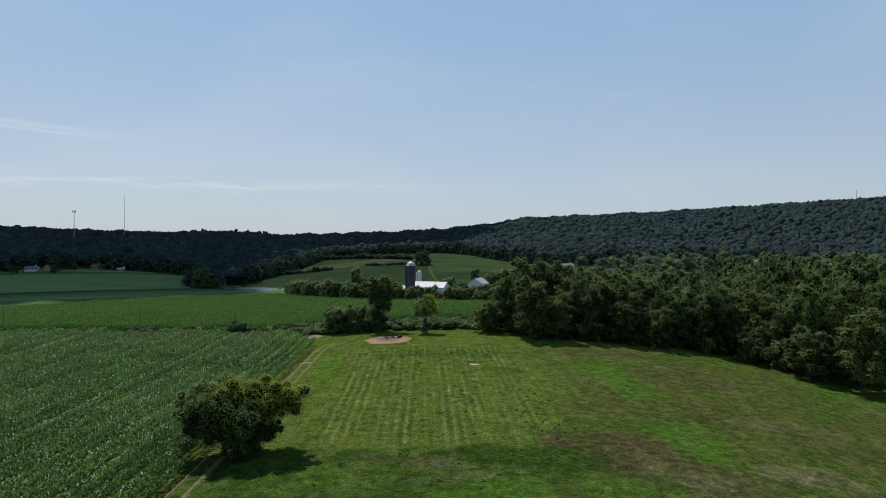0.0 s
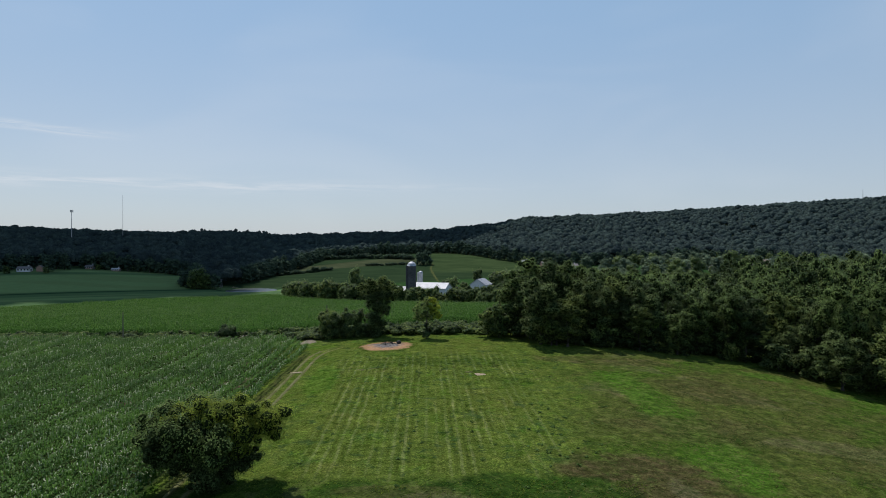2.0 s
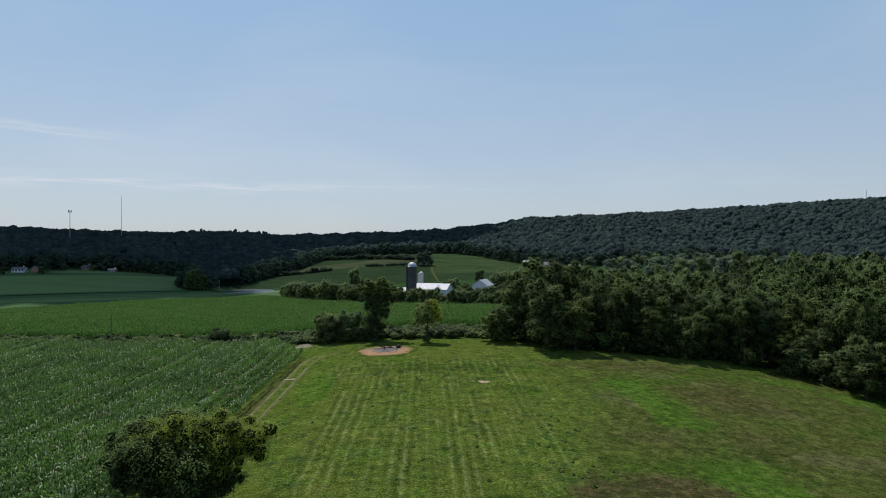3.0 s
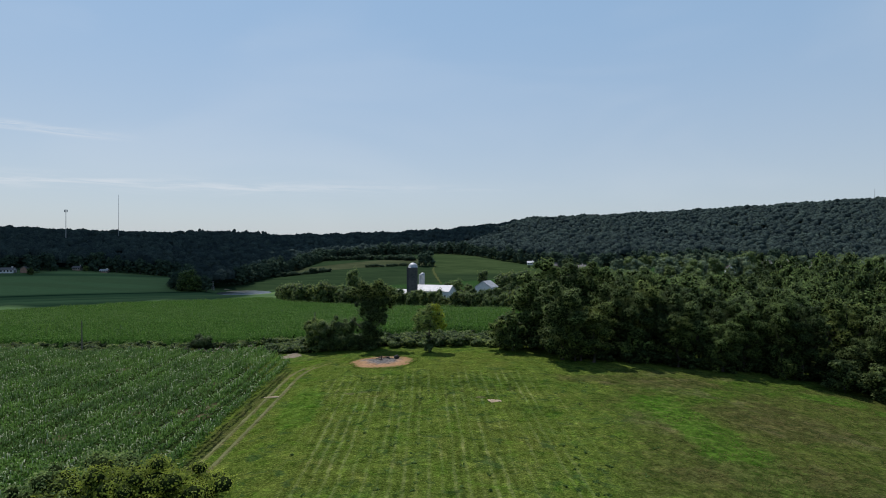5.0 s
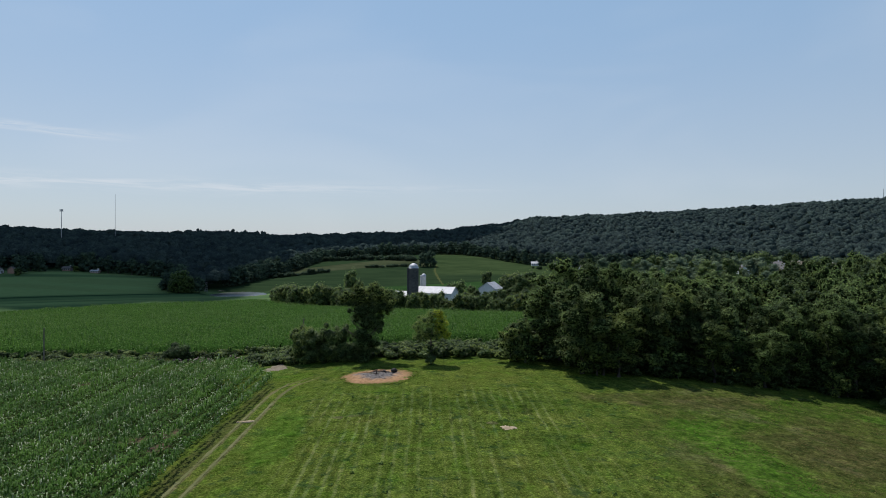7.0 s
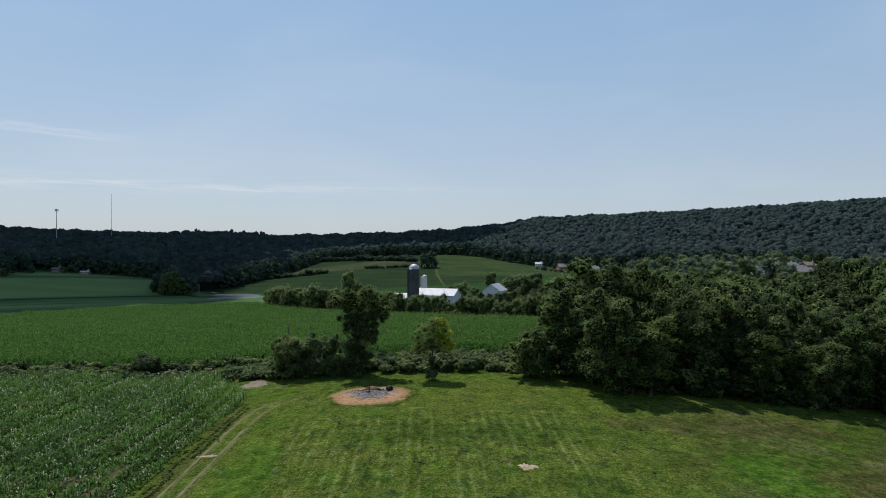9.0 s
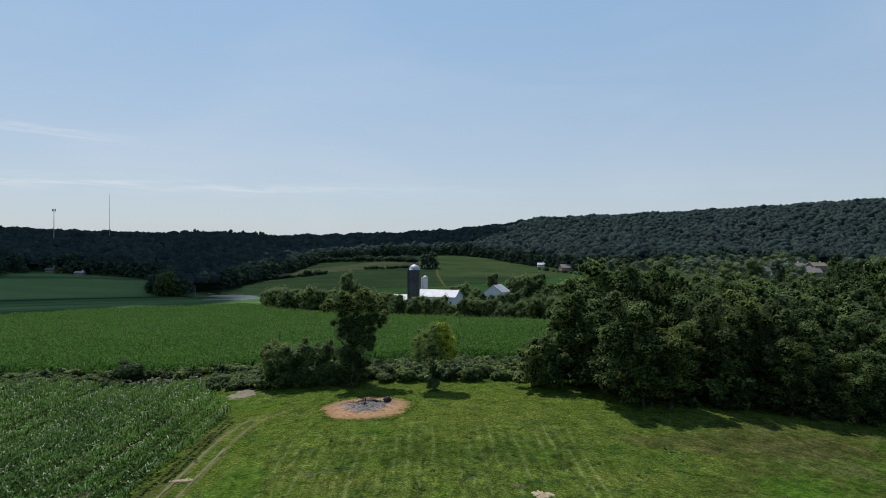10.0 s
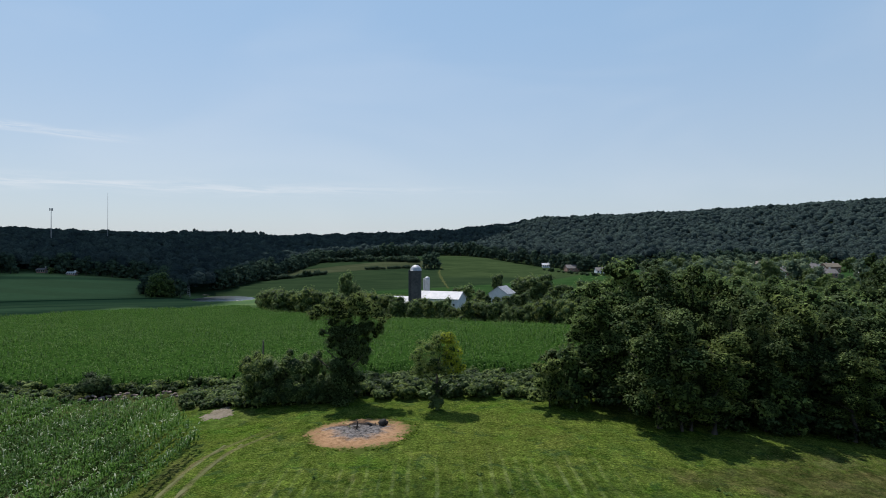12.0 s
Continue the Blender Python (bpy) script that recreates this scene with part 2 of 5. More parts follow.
def corn_material(name, dark, light, glint_share, bands, gloss=0.05):
    """Corn blades: green, with some painted pale to stand in for glints, more of them in weak rows."""
    m, g = material(name)
    geo = g.add("ShaderNodeNewGeometry")
    px, py, pz = g.split(geo.outputs["Position"])
    isl = geo.outputs["Random Per Island"]
    blot = g.step(g.noise(geo.outputs["Position"], 0.16, 4.0, 0.6), 0.3, 0.7)
    green = g.mix(g.math("POWER", g.math("ADD", g.math("MULTIPLY", isl, 0.5), g.math("MULTIPLY", blot, 0.5)), 1.4), dark, light)
    shade = g.math("FRACT", g.math("MULTIPLY", isl, 37.0))
    if bands:
        across = g.math("ADD", g.math("MULTIPLY", px, math.cos(radians(-1.8))), g.math("MULTIPLY", py, math.sin(radians(-1.8))))
        weak = g.math("COSINE", g.math("MULTIPLY", g.math("SUBTRACT", across, 2.28), 2 * math.pi / 4.56))
        weak = g.math("MULTIPLY", g.step(weak, -0.2, 0.9), g.step(blot, 0.1, 0.8, 0.65, 1.0))
    else:
        weak = g.step(g.noise(g.join(g.math("MULTIPLY", px, 0.5), py, 0.0), 0.06, 4.0, 0.6), 0.45, 0.7)
    # blades picked to carry a glint as pale base colour
    pale = g.step(g.math("ADD", shade, g.math("MULTIPLY", weak, glint_share)), 0.968, 1.0)
    leafy = g.mix(g.math("MULTIPLY", pale, 0.85 if bands else 0.25), green, (0.400, 0.435, 0.300))
    finish(g, leafy, 0.45, None, spec=gloss, translucent=(0.38, g.mix(0.5, leafy, (0.12, 0.28, 0.045))))
    return m


LEAF_CORN = corn_material("corn_leaf", (0.030, 0.070, 0.010), (0.086, 0.148, 0.028), 0.03, False)
LEAF_CORN_NEAR = corn_material("near_corn_leaf", (0.010, 0.043, 0.005), (0.100, 0.200, 0.024), 0.24, True, 0.07)
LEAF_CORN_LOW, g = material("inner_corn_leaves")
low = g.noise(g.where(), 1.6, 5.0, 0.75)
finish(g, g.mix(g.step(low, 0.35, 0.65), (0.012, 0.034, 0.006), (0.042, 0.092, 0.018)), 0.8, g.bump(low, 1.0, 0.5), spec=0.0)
GRASS_LAWN = leaf_material("lawn_blade", (0.060, 0.100, 0.010), (0.150, 0.200, 0.028), 0.6, 0.7, gloss=0.05)
GRASS_ROUGH = leaf_material("dry_blade", (0.075, 0.080, 0.022), (0.18, 0.165, 0.060), 0.55, 0.75, gloss=0.05)

# inner mass of the crowns, coloured very dark so gaps look shaded
SHADED_CORE, g = material("twigs_and_inner_leaves")
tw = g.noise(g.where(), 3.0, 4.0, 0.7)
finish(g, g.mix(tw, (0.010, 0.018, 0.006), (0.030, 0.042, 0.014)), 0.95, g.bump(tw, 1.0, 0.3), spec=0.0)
BARK, g = material("bark")
P = g.where()
px, py, pz = g.split(P)
grain = g.noise(g.join(g.math("MULTIPLY", px, 9), g.math("MULTIPLY", py, 9), pz), 2.0, 5.0, 0.65)
finish(g, g.mix(grain, (0.022, 0.018, 0.014), (0.066, 0.056, 0.044)), 0.9, g.bump(grain, 0.8, 0.05))


def ground_material():
    m, g = material("farm_ground")
    P = g.where()
    x, y, z = g.split(P)
    fine = g.noise(P, 2.4, 6.0, 0.75)
    tuft = g.noise(P, 0.8, 6.0, 0.75, 0.4)
    mid = g.noise(P, 0.30, 4.0, 0.6, 0.5)
    big = g.noise(P, 0.06, 3.0, 0.55, 0.8)
    warp = g.math("MULTIPLY", g.math("SUBTRACT", mid, 0.5), 9.0)
    wide = g.math("MULTIPLY", g.math("SUBTRACT", big, 0.5), 26.0)
    # mown lawn
    grass = g.mix(g.step(tuft, 0.38, 0.62), (0.044, 0.072, 0.011), (0.094, 0.132, 0.022))
    grass = g.mix(g.step(fine, 0.48, 0.66, 0.0, 0.6), grass, (0.115, 0.145, 0.029))
    grass = g.mix(g.step(mid, 0.5, 0.72, 0.0, 0.7), grass, (0.052, 0.105, 0.021))
    grass = g.mix(g.step(big, 0.5, 0.68, 0.0, 0.55), grass, (0.086, 0.1, 0.02))
    grain = g.noise(P, 5.5, 4.0, 0.7)
    grass = g.mix(g.step(grain, 0.52, 0.38, 0.0, 0.6), grass, (0.026, 0.044, 0.008))
    grass = g.mix(g.step(grain, 0.52, 0.64, 0.0, 0.65), grass, (0.170, 0.210, 0.044))
    # swaths left by the mower
    wob = g.math("MULTIPLY", g.math("SUBTRACT", mid, 0.5), 0.8)
    swath = g.math("SINE", g.math("MULTIPLY", g.math("ADD", x, wob), 2 * math.pi / 1.25))
    patchy = g.noise(g.join(x, g.math("MULTIPLY", y, 0.09), z), 0.42, 5.0, 0.7)
    broken = g.step(g.noise(P, 0.8, 4.0, 0.7), 0.34, 0.6, 0.35, 1.0)
    rows = g.math("MULTIPLY", g.math("MULTIPLY", g.step(swath, 0.3, 0.95), g.step(patchy, 0.40, 0.62)), broken)
    xe = g.math("ADD", x, warp)
    ye = g.math("ADD", y, warp)
    lawn = g.math("MULTIPLY", g.math("MULTIPLY", g.step(xe, -19, -12), g.step(xe, 14, 22, 1, 0)), g.math("MULTIPLY", g.step(ye, 68, 70.5), g.step(ye, 124, 134, 1, 0)))
    grass = g.mix(g.math("MULTIPLY", g.math("MULTIPLY", rows, lawn), 0.62), grass, (0.165, 0.190, 0.066))
    grass = g.mix(g.math("MULTIPLY", g.math("MULTIPLY", g.step(swath, -0.2, -0.95), g.step(patchy, 0.45, 0.6)), g.math("MULTIPLY", lawn, 0.45)), grass, (0.03, 0.044, 0.0084))
    # dark and pale dashes where the mower lifted at the far end
    dash = g.noise(g.join(g.math("MULTIPLY", x, 0.9), g.math("MULTIPLY", y, 0.22), z), 0.9, 4.0, 0.65)
    ends = g.math("MULTIPLY", g.math("MULTIPLY", g.step(ye, 104, 112), g.step(ye, 122, 128, 1, 0)), g.math("MULTIPLY", g.step(xe, -19, -15), g.step(xe, 13, 17, 1, 0)))
    grass = g.mix(g.math("MULTIPLY", g.step(dash, 0.53, 0.62, 0.0, 0.75), ends), grass, (0.028, 0.040, 0.010))
    grass = g.mix(g.math("MULTIPLY", g.math("MULTIPLY", g.step(swath, 0.4, 0.95), g.step(dash, 0.47, 0.38)), g.math("MULTIPLY", ends, 0.6)), grass, (0.150, 0.190, 0.075))
    clump = g.noise(P, 0.42, 5.0, 0.7, 0.5)
    grass = g.mix(g.step(clump, 0.54, 0.64, 0.0, 0.7), grass, (0.026, 0.055, 0.017))
    grass = g.mix(g.step(clump, 0.44, 0.34, 0.0, 0.55), grass, (0.105, 0.150, 0.024))
    # weeds in front of the lawn
    weeds = g.mix(g.step(mid, 0.42, 0.6), (0.026, 0.056, 0.009), (0.058, 0.100, 0.015))
    weeds = g.mix(g.step(g.noise(P, 0.16, 4.0, 0.6, 1.0), 0.52, 0.66, 0.0, 0.85), weeds, (0.078, 0.088, 0.034))
    weeds = g.mix(g.step(grain, 0.52, 0.38, 0.0, 0.6), weeds, (0.018, 0.034, 0.006))
    weeds = g.mix(g.step(tuft, 0.5, 0.75, 0.0, 0.6), weeds, (0.078, 0.115, 0.023))
    col = g.mix(g.step(g.math("ADD", y, g.math("MULTIPLY", warp, 0.8)), 67.5, 70.5, 1, 0), grass, weeds)
    # rough unmown side, brown with green runs along the slope
    slant = g.join(g.math("MULTIPLY", g.math("ADD", x, g.math("MULTIPLY", y, 0.8)), 0.35), g.math("SUBTRACT", y, g.math("MULTIPLY", x, 0.8)), z)
    run = g.noise(slant, 0.055, 3.0, 0.55, 0.5)
    rough = g.mix(g.step(tuft, 0.38, 0.62), (0.044, 0.062, 0.012), (0.086, 0.110, 0.023))
    brown = g.mix(g.step(tuft, 0.38, 0.62), (0.038, 0.038, 0.013), (0.082, 0.070, 0.030))
    rough = g.mix(g.step(g.noise(P, 0.05, 4.0, 0.6, 1.0), 0.52, 0.64, 0.05, 0.5), rough, brown)
    rough = g.mix(g.step(fine, 0.52, 0.7, 0.0, 0.5), rough, (0.125, 0.115, 0.05))
    lush = g.mix(g.step(tuft, 0.38, 0.62), (0.030, 0.062, 0.008), (0.068, 0.116, 0.016))
    rough = g.mix(g.step(run, 0.5, 0.6, 0.0, 0.85), rough, lush)
    rough = g.mix(g.step(g.noise(P, 0.12, 5.0, 0.65, 0.7), 0.55, 0.66, 0.0, 0.6), rough, (0.120, 0.122, 0.052))
    lim = g.math("ADD", g.math("MULTIPLY", g.math("SUBTRACT", y, 70), 0.2), 15)
    unmown = g.step(g.math("SUBTRACT", g.math("ADD", x, g.math("ADD", wide, g.math("MULTIPLY", warp, 0.6))), lim), -3, 5)
    unmown = g.math("MULTIPLY", unmown, g.step(g.math("ADD", y, warp), 128, 137, 1, 0))
    rough = g.mix(g.step(grain, 0.52, 0.38, 0.0, 0.5), rough, (0.034, 0.040, 0.012))
    col = g.mix(unmown, col, rough)
    ragged = g.noise(P, 0.22, 5.0, 0.65, 0.6)

    def spot(cx, cy, rx, ry, most=0.9, ragged_by=1.6):
        ax, ay = g.math("DIVIDE", g.math("SUBTRACT", x, cx), rx), g.math("DIVIDE", g.math("SUBTRACT", y, cy), ry)
        far = g.math("SQRT", g.math("ADD", g.math("MULTIPLY", ax, ax), g.math("MULTIPLY", ay, ay)))
        far = g.math("ADD", far, g.math("MULTIPLY", g.math("SUBTRACT", ragged, 0.5), ragged_by))
        return g.step(far, 0.7, 1.15, most, 0.0)

    # patches of other growth: dry brown, bleached, lush
    vivid = g.mix(g.step(tuft, 0.38, 0.62), (0.036, 0.080, 0.009), (0.072, 0.140, 0.018))
    dry = g.mix(g.step(tuft, 0.38, 0.62), (0.076, 0.072, 0.034), (0.148, 0.136, 0.070))
    deep = g.mix(g.step(tuft, 0.38, 0.62), (0.014, 0.036, 0.006), (0.038, 0.072, 0.012))
    for cx, cy, rx, ry, kind, most in ((34.8, 94, 4.2, 25, vivid, 0.85), (32, 110, 3.6, 8, vivid, 0.6), (33, 73, 4.5, 6, vivid, 0.85), (38, 87, 14, 6, brown, 0.55), (48, 108, 9, 9, brown, 0.6), (22.8, 69.5, 8.0, 8.0, brown, 1.0), (19, 71.5, 6.0, 2.6, brown, 0.8), (31, 62, 5.0, 5.0, brown, 0.8), (25.5, 66, 1.6, 4.0, dry, 0.6), (29.5, 61.5, 3.0, 2.6, dry, 0.7), (43, 65, 6.0, 3.6, dry, 0.75),
                                       (54, 75, 8.0, 7.0, brown, 0.4), (52, 84, 9.0, 3.0, dry, 0.4), (66, 124, 7.0, 3.0, vivid, 0.8), (74, 117, 5.0, 5.0, vivid, 0.75), (79, 110, 4.5, 7.0, vivid, 0.7), (86, 104, 5.0, 6.0, vivid, 0.7), (11, 66.6, 12.0, 3.8, deep, 0.95), (14, 61.5, 3.5, 2.6, deep, 0.6), (1.5, 64.0, 4.0, 1.8, dry, 0.5), (4.5, 60.5, 5.0, 2.0, dry, 0.3), (9, 57.5, 6.0, 3.0, vivid, 0.9), (-3, 66, 6.0, 1.5, brown, 0.45),
                                       (36, 125.5, 15.0, 3.6, brown, 0.6), (-17, 110, 2.6, 12.0, vivid, 0.6), (4, 122, 19.0, 3.0, deep, 0.4), (15, 108, 4.0, 3.0, deep, 0.35), (-27, 145.5, 6.0, 4.0, dry, 0.25), (-27.5, 145, 5.0, 4.0, vivid, 0.5), (-11.3, 117.2, 0.7, 0.5, dry, 0.6), (-9.4, 117.4, 0.8, 0.4, dry, 0.4), (7.9, 113.8, 0.7, 0.6, dry, 0.7), (-9, 60, 4.0, 3.0, vivid, 0.6), (19, 58, 4, 4, vivid, 0.7)):
        col = g.mix(spot(cx, cy, rx, ry, most), col, kind)
    # single clumps, dark and bleached, all over the unmown ground
    tussock = g.noise(P, 0.75, 5.0, 0.75, 0.3)
    wild = g.math("MAXIMUM", unmown, g.step(y, 66, 70, 1.0, 0.25))
    col = g.mix(g.math("MULTIPLY", g.step(tussock, 0.52, 0.62, 0.0, 0.6), wild), col, (0.024, 0.042, 0.011))
    col = g.mix(g.math("MULTIPLY", g.step(tussock, 0.47, 0.38, 0.0, 0.5), wild), col, (0.108, 0.130, 0.038))
    # worn wheel ruts
    bend = g.step(y, 126, 143)
    lane = g.math("ADD", g.math("ADD", g.math("MULTIPLY", g.math("SUBTRACT", y, 70), 0.0165), -23.5), g.math("MULTIPLY", g.math("MULTIPLY", bend, bend), 5.5))
    off = g.math("SUBTRACT", x, g.math("ADD", lane, 0.28))
    wheel = g.math("ABSOLUTE", g.math("SUBTRACT", g.math("ABSOLUTE", off), 0.88))
    worn = g.step(g.math("ADD", wheel, g.math("MULTIPLY", g.math("SUBTRACT", tuft, 0.5), 0.5)), 0.12, 0.5, 0.85, 0.0)
    worn = g.math("MULTIPLY", worn, g.step(y, 133, 142, 1.0, 0.0))
    col = g.mix(worn, col, g.mix(fine, (0.095, 0.092, 0.036), (0.165, 0.150, 0.072)))
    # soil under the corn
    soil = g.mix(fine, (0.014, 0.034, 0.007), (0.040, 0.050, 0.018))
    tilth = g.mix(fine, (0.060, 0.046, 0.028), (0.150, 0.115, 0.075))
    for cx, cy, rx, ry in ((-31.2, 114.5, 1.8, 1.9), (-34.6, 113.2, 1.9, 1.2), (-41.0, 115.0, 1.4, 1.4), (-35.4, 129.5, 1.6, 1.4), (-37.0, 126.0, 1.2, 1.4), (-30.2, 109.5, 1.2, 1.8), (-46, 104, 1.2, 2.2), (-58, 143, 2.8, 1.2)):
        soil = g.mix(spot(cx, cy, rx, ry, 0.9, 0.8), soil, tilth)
    under = g.math("MULTIPLY", g.step(g.math("ADD", x, g.step(y, 126, 148, 0.0, 10.0)), -27.2, -26.2, 1, 0), g.step(y, 148, 152, 1, 0))
    verge = g.math("MULTIPLY", g.step(g.math("ADD", g.math("ABSOLUTE", g.math("ADD", x, 24.6)), g.math("MULTIPLY", warp, 0.12)), 0.5, 1.5, 1, 0), g.step(y, 128, 138, 1, 0))
    col = g.mix(g.math("MULTIPLY", verge, g.step(tuft, 0.3, 0.6, 0.2, 0.7)), col, (0.066, 0.068, 0.026))
    yw = g.math("SUBTRACT", y, g.step(x, -20, -45, 0.0, 5.0))
    strip = g.math("MULTIPLY", g.step(y, 149.5, 152), g.step(yw, 157, 160, 1, 0))
    col = g.mix(strip, col, g.mix(mid, (0.030, 0.046, 0.012), (0.07, 0.078, 0.03)))
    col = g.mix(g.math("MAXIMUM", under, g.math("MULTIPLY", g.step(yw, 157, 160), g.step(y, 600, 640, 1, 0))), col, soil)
    # soybeans beyond the far corn, then hill fields in contour strips
    bean = g.mix(g.noise(g.join(g.math("MULTIPLY", x, 0.4), g.math("MULTIPLY", y, 1.6), z), 0.5, 5.0, 0.65), (0.090, 0.146, 0.056), (0.160, 0.232, 0.090))
    bean = g.mix(g.math("MULTIPLY", g.step(g.noise(g.join(g.math("MULTIPLY", x, 0.1), y, z), 0.06, 2.0), 0.45, 0.6), 0.35), bean, (0.098, 0.126, 0.050))
    line = g.math("SUBTRACT", y, g.math("MULTIPLY", x, 0.44))
    contour = g.noise(g.join(g.math("MULTIPLY", line, 0.045), g.math("MULTIPLY", x, 0.002), 0.0), 1.0, 3.0, 0.6)
    bean = g.mix(g.step(contour, 0.44, 0.56, 0.8, 0.0), bean, (0.048, 0.092, 0.040))
    bean = g.mix(g.step(g.math("ABSOLUTE", g.math("SUBTRACT", line, 432)), 1.0, 3.5, 0.8, 0.0), bean, (0.014, 0.034, 0.016))
    col = g.mix(g.math("MULTIPLY", g.step(y, 205, 210), g.step(x, -70, -66, 1, 0)), col, bean)
    streaky = g.step(g.noise(g.join(g.math("MULTIPLY", x, 0.3), y, z), 0.09, 6.0, 0.7, 0.5), 0.36, 0.64)
    hill = g.mix(streaky, (0.016, 0.030, 0.014), (0.025, 0.043, 0.019))
    tan = g.mix(streaky, (0.034, 0.043, 0.021), (0.054, 0.064, 0.033))
    mild = g.mix(streaky, (0.026, 0.044, 0.017), (0.042, 0.064, 0.025))
    up = g.math("ADD", y, g.math("MULTIPLY", g.math("ABSOLUTE", g.math("ADD", x, 20)), 0.25))
    band = g.math("MULTIPLY", g.step(up, 534, 536), g.step(up, 576, 580, 1, 0))
    hill = g.mix(g.math("MULTIPLY", band, g.step(x, -2, 2, 1, 0)), hill, tan)
    hill = g.mix(g.math("MULTIPLY", g.step(x, 3, 6), g.step(y, 480, 500, 0.1, 0.9)), hill, mild)
    low = g.math("SUBTRACT", y, g.math("MULTIPLY", x, 0.58))
    hill = g.mix(g.math("MULTIPLY", g.step(low, 428, 434, 0.85, 0.0), g.step(x, -80, -40)), hill, g.mix(streaky, (0.018, 0.046, 0.013), (0.030, 0.066, 0.020)))
    col = g.mix(g.math("MULTIPLY", g.step(y, 385, 400), g.step(x, -150, -140)), col, hill)
    # mottling at the size of a stride: lush, pale and shaded tussocks
    def tint(amount, colour):
        return g.mix(amount, (1.0, 1.0, 1.0), colour)

    stride = g.noise(P, 0.55, 5.0, 0.7, 0.8)
    pace = g.noise(g.join(y, x, z), 0.21, 4.0, 0.65, 0.9)
    open_land = g.step(y, 150, 170, 1.0, 0.0)
    for n, a, b, colour in ((stride, 0.53, 0.64, (0.62, 0.70, 0.62)), (stride, 0.46, 0.36, (1.28, 1.30, 1.2)), (pace, 0.54, 0.64, (0.90, 1.04, 0.85)), (pace, 0.45, 0.36, (1.24, 1.12, 1.25))):
        col = g.mix(1.0, col, tint(g.math("MULTIPLY", g.step(n, a, b), open_land), colour), "MULTIPLY")
    # single blades and shadows between them
    blade = g.step(g.noise(P, 3.0, 7.0, 0.82), 0.34, 0.66, 0.54, 1.28)
    near = g.step(y, 150, 300)
    fleck = g.math("ADD", g.math("MULTIPLY", blade, g.math("SUBTRACT", 1.0, near)), near)
    col = g.mix(1.0, col, g.join(fleck, fleck, fleck), "MULTIPLY")
    rel = g.math("ADD", g.math("MULTIPLY", tuft, 0.65), g.math("MULTIPLY", fine, 0.35))
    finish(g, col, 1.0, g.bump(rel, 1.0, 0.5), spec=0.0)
    return m


GROUND = ground_material()


def plain(name, a, b, scale, rough=0.8, metal=0.0, bump=0.3, dist=0.02, spec=0.5):
    m, g = material(name)
    P = g.where()
    n1, n2 = g.noise(P, scale, 5.0, 0.65), g.noise(P, scale * 0.13, 3.0, 0.55, 0.5)
    f = g.math("ADD", g.math("MULTIPLY", n1, 0.6), g.math("MULTIPLY", n2, 0.4))
    finish(g, g.mix(g.step(f, 0.32, 0.68), a, b), rough, g.bump(n1, bump, dist), metal, spec)
    return m


SAND, g = material("baked_soil_and_ash")
P = g.where()
px, py, pz = g.split(P)
n1, n2 = g.noise(P, 2.0, 6.0, 0.7), g.noise(P, 0.5, 4.0, 0.6, 0.6)
earth = g.mix(g.step(n1, 0.3, 0.7), (0.19, 0.110, 0.058), (0.36, 0.220, 0.122))
earth = g.mix(g.step(n2, 0.5, 0.7, 0.0, 0.6), earth, (0.38, 0.25, 0.155))
ash = g.mix(g.step(n1, 0.35, 0.65), (0.045, 0.042, 0.040), (0.20, 0.185, 0.175))
# blacker towards the back: char, with the tree's shadow painted into it
ash = g.mix(g.step(g.math("ADD", n2, g.math("MULTIPLY", g.math("SUBTRACT", py, 138.6), 0.16)), 0.58, 0.72), ash, (0.03, 0.026, 0.024))
far_off = g.math("SQRT", g.math("ADD", g.math("POWER", g.math("MULTIPLY", g.math("ADD", px, 7.9), 0.78), 2.0), g.math("POWER", g.math("SUBTRACT", py, 138.4), 2.0)))
burnt = g.step(g.math("ADD", far_off, g.math("MULTIPLY", g.math("SUBTRACT", n2, 0.5), 4.5)), 1.9, 3.4, 1, 0)
rim = g.step(g.math("ADD", g.math("SQRT", g.math("ADD", g.math("POWER", g.math("DIVIDE", g.math("ADD", px, 7.9), 6.1), 2.0), g.math("POWER", g.math("DIVIDE", g.math("SUBTRACT", py, 137.5), 5.3), 2.0))), g.math("ADD", g.math("MULTIPLY", g.math("SUBTRACT", n1, 0.5), 1.0), g.math("MULTIPLY", g.math("SUBTRACT", n2, 0.5), 0.7))), 0.70, 1.0)
finish(g, g.mix(rim, g.mix(burnt, earth, ash), (0.062, 0.085, 0.018)), 0.95, g.bump(n1, 0.7, 0.12), spec=0.0)
BARE = plain("bare_patch", (0.24, 0.19, 0.12), (0.42, 0.34, 0.23), 2.2, 1.0, bump=0.5, dist=0.05, spec=0.0)
CHAR = plain("charred_wood", (0.012, 0.011, 0.01), (0.04, 0.036, 0.032), 5.0, 0.85)
DIRT = plain("track_dirt", (0.094, 0.104, 0.040), (0.142, 0.142, 0.068), 1.4, 1.0, bump=0.5, dist=0.05, spec=0.0)
GRAVEL = plain("gravel", (0.13, 0.112, 0.076), (0.23, 0.195, 0.15), 3.0, 1.0, bump=0.7, dist=0.06, spec=0.0)
PATH_GRASS = plain("worn_grass", (0.046, 0.058, 0.020), (0.074, 0.080, 0.032), 0.8, 1.0, spec=0.0)
TIN = plain("white_metal_roof", (0.30, 0.31, 0.33), (0.46, 0.46, 0.47), 0.6, 0.5, 0.0, 0.05, spec=0.3)
SIDING = plain("white_siding", (0.50, 0.52, 0.54), (0.66, 0.67, 0.67), 0.7, 0.6)
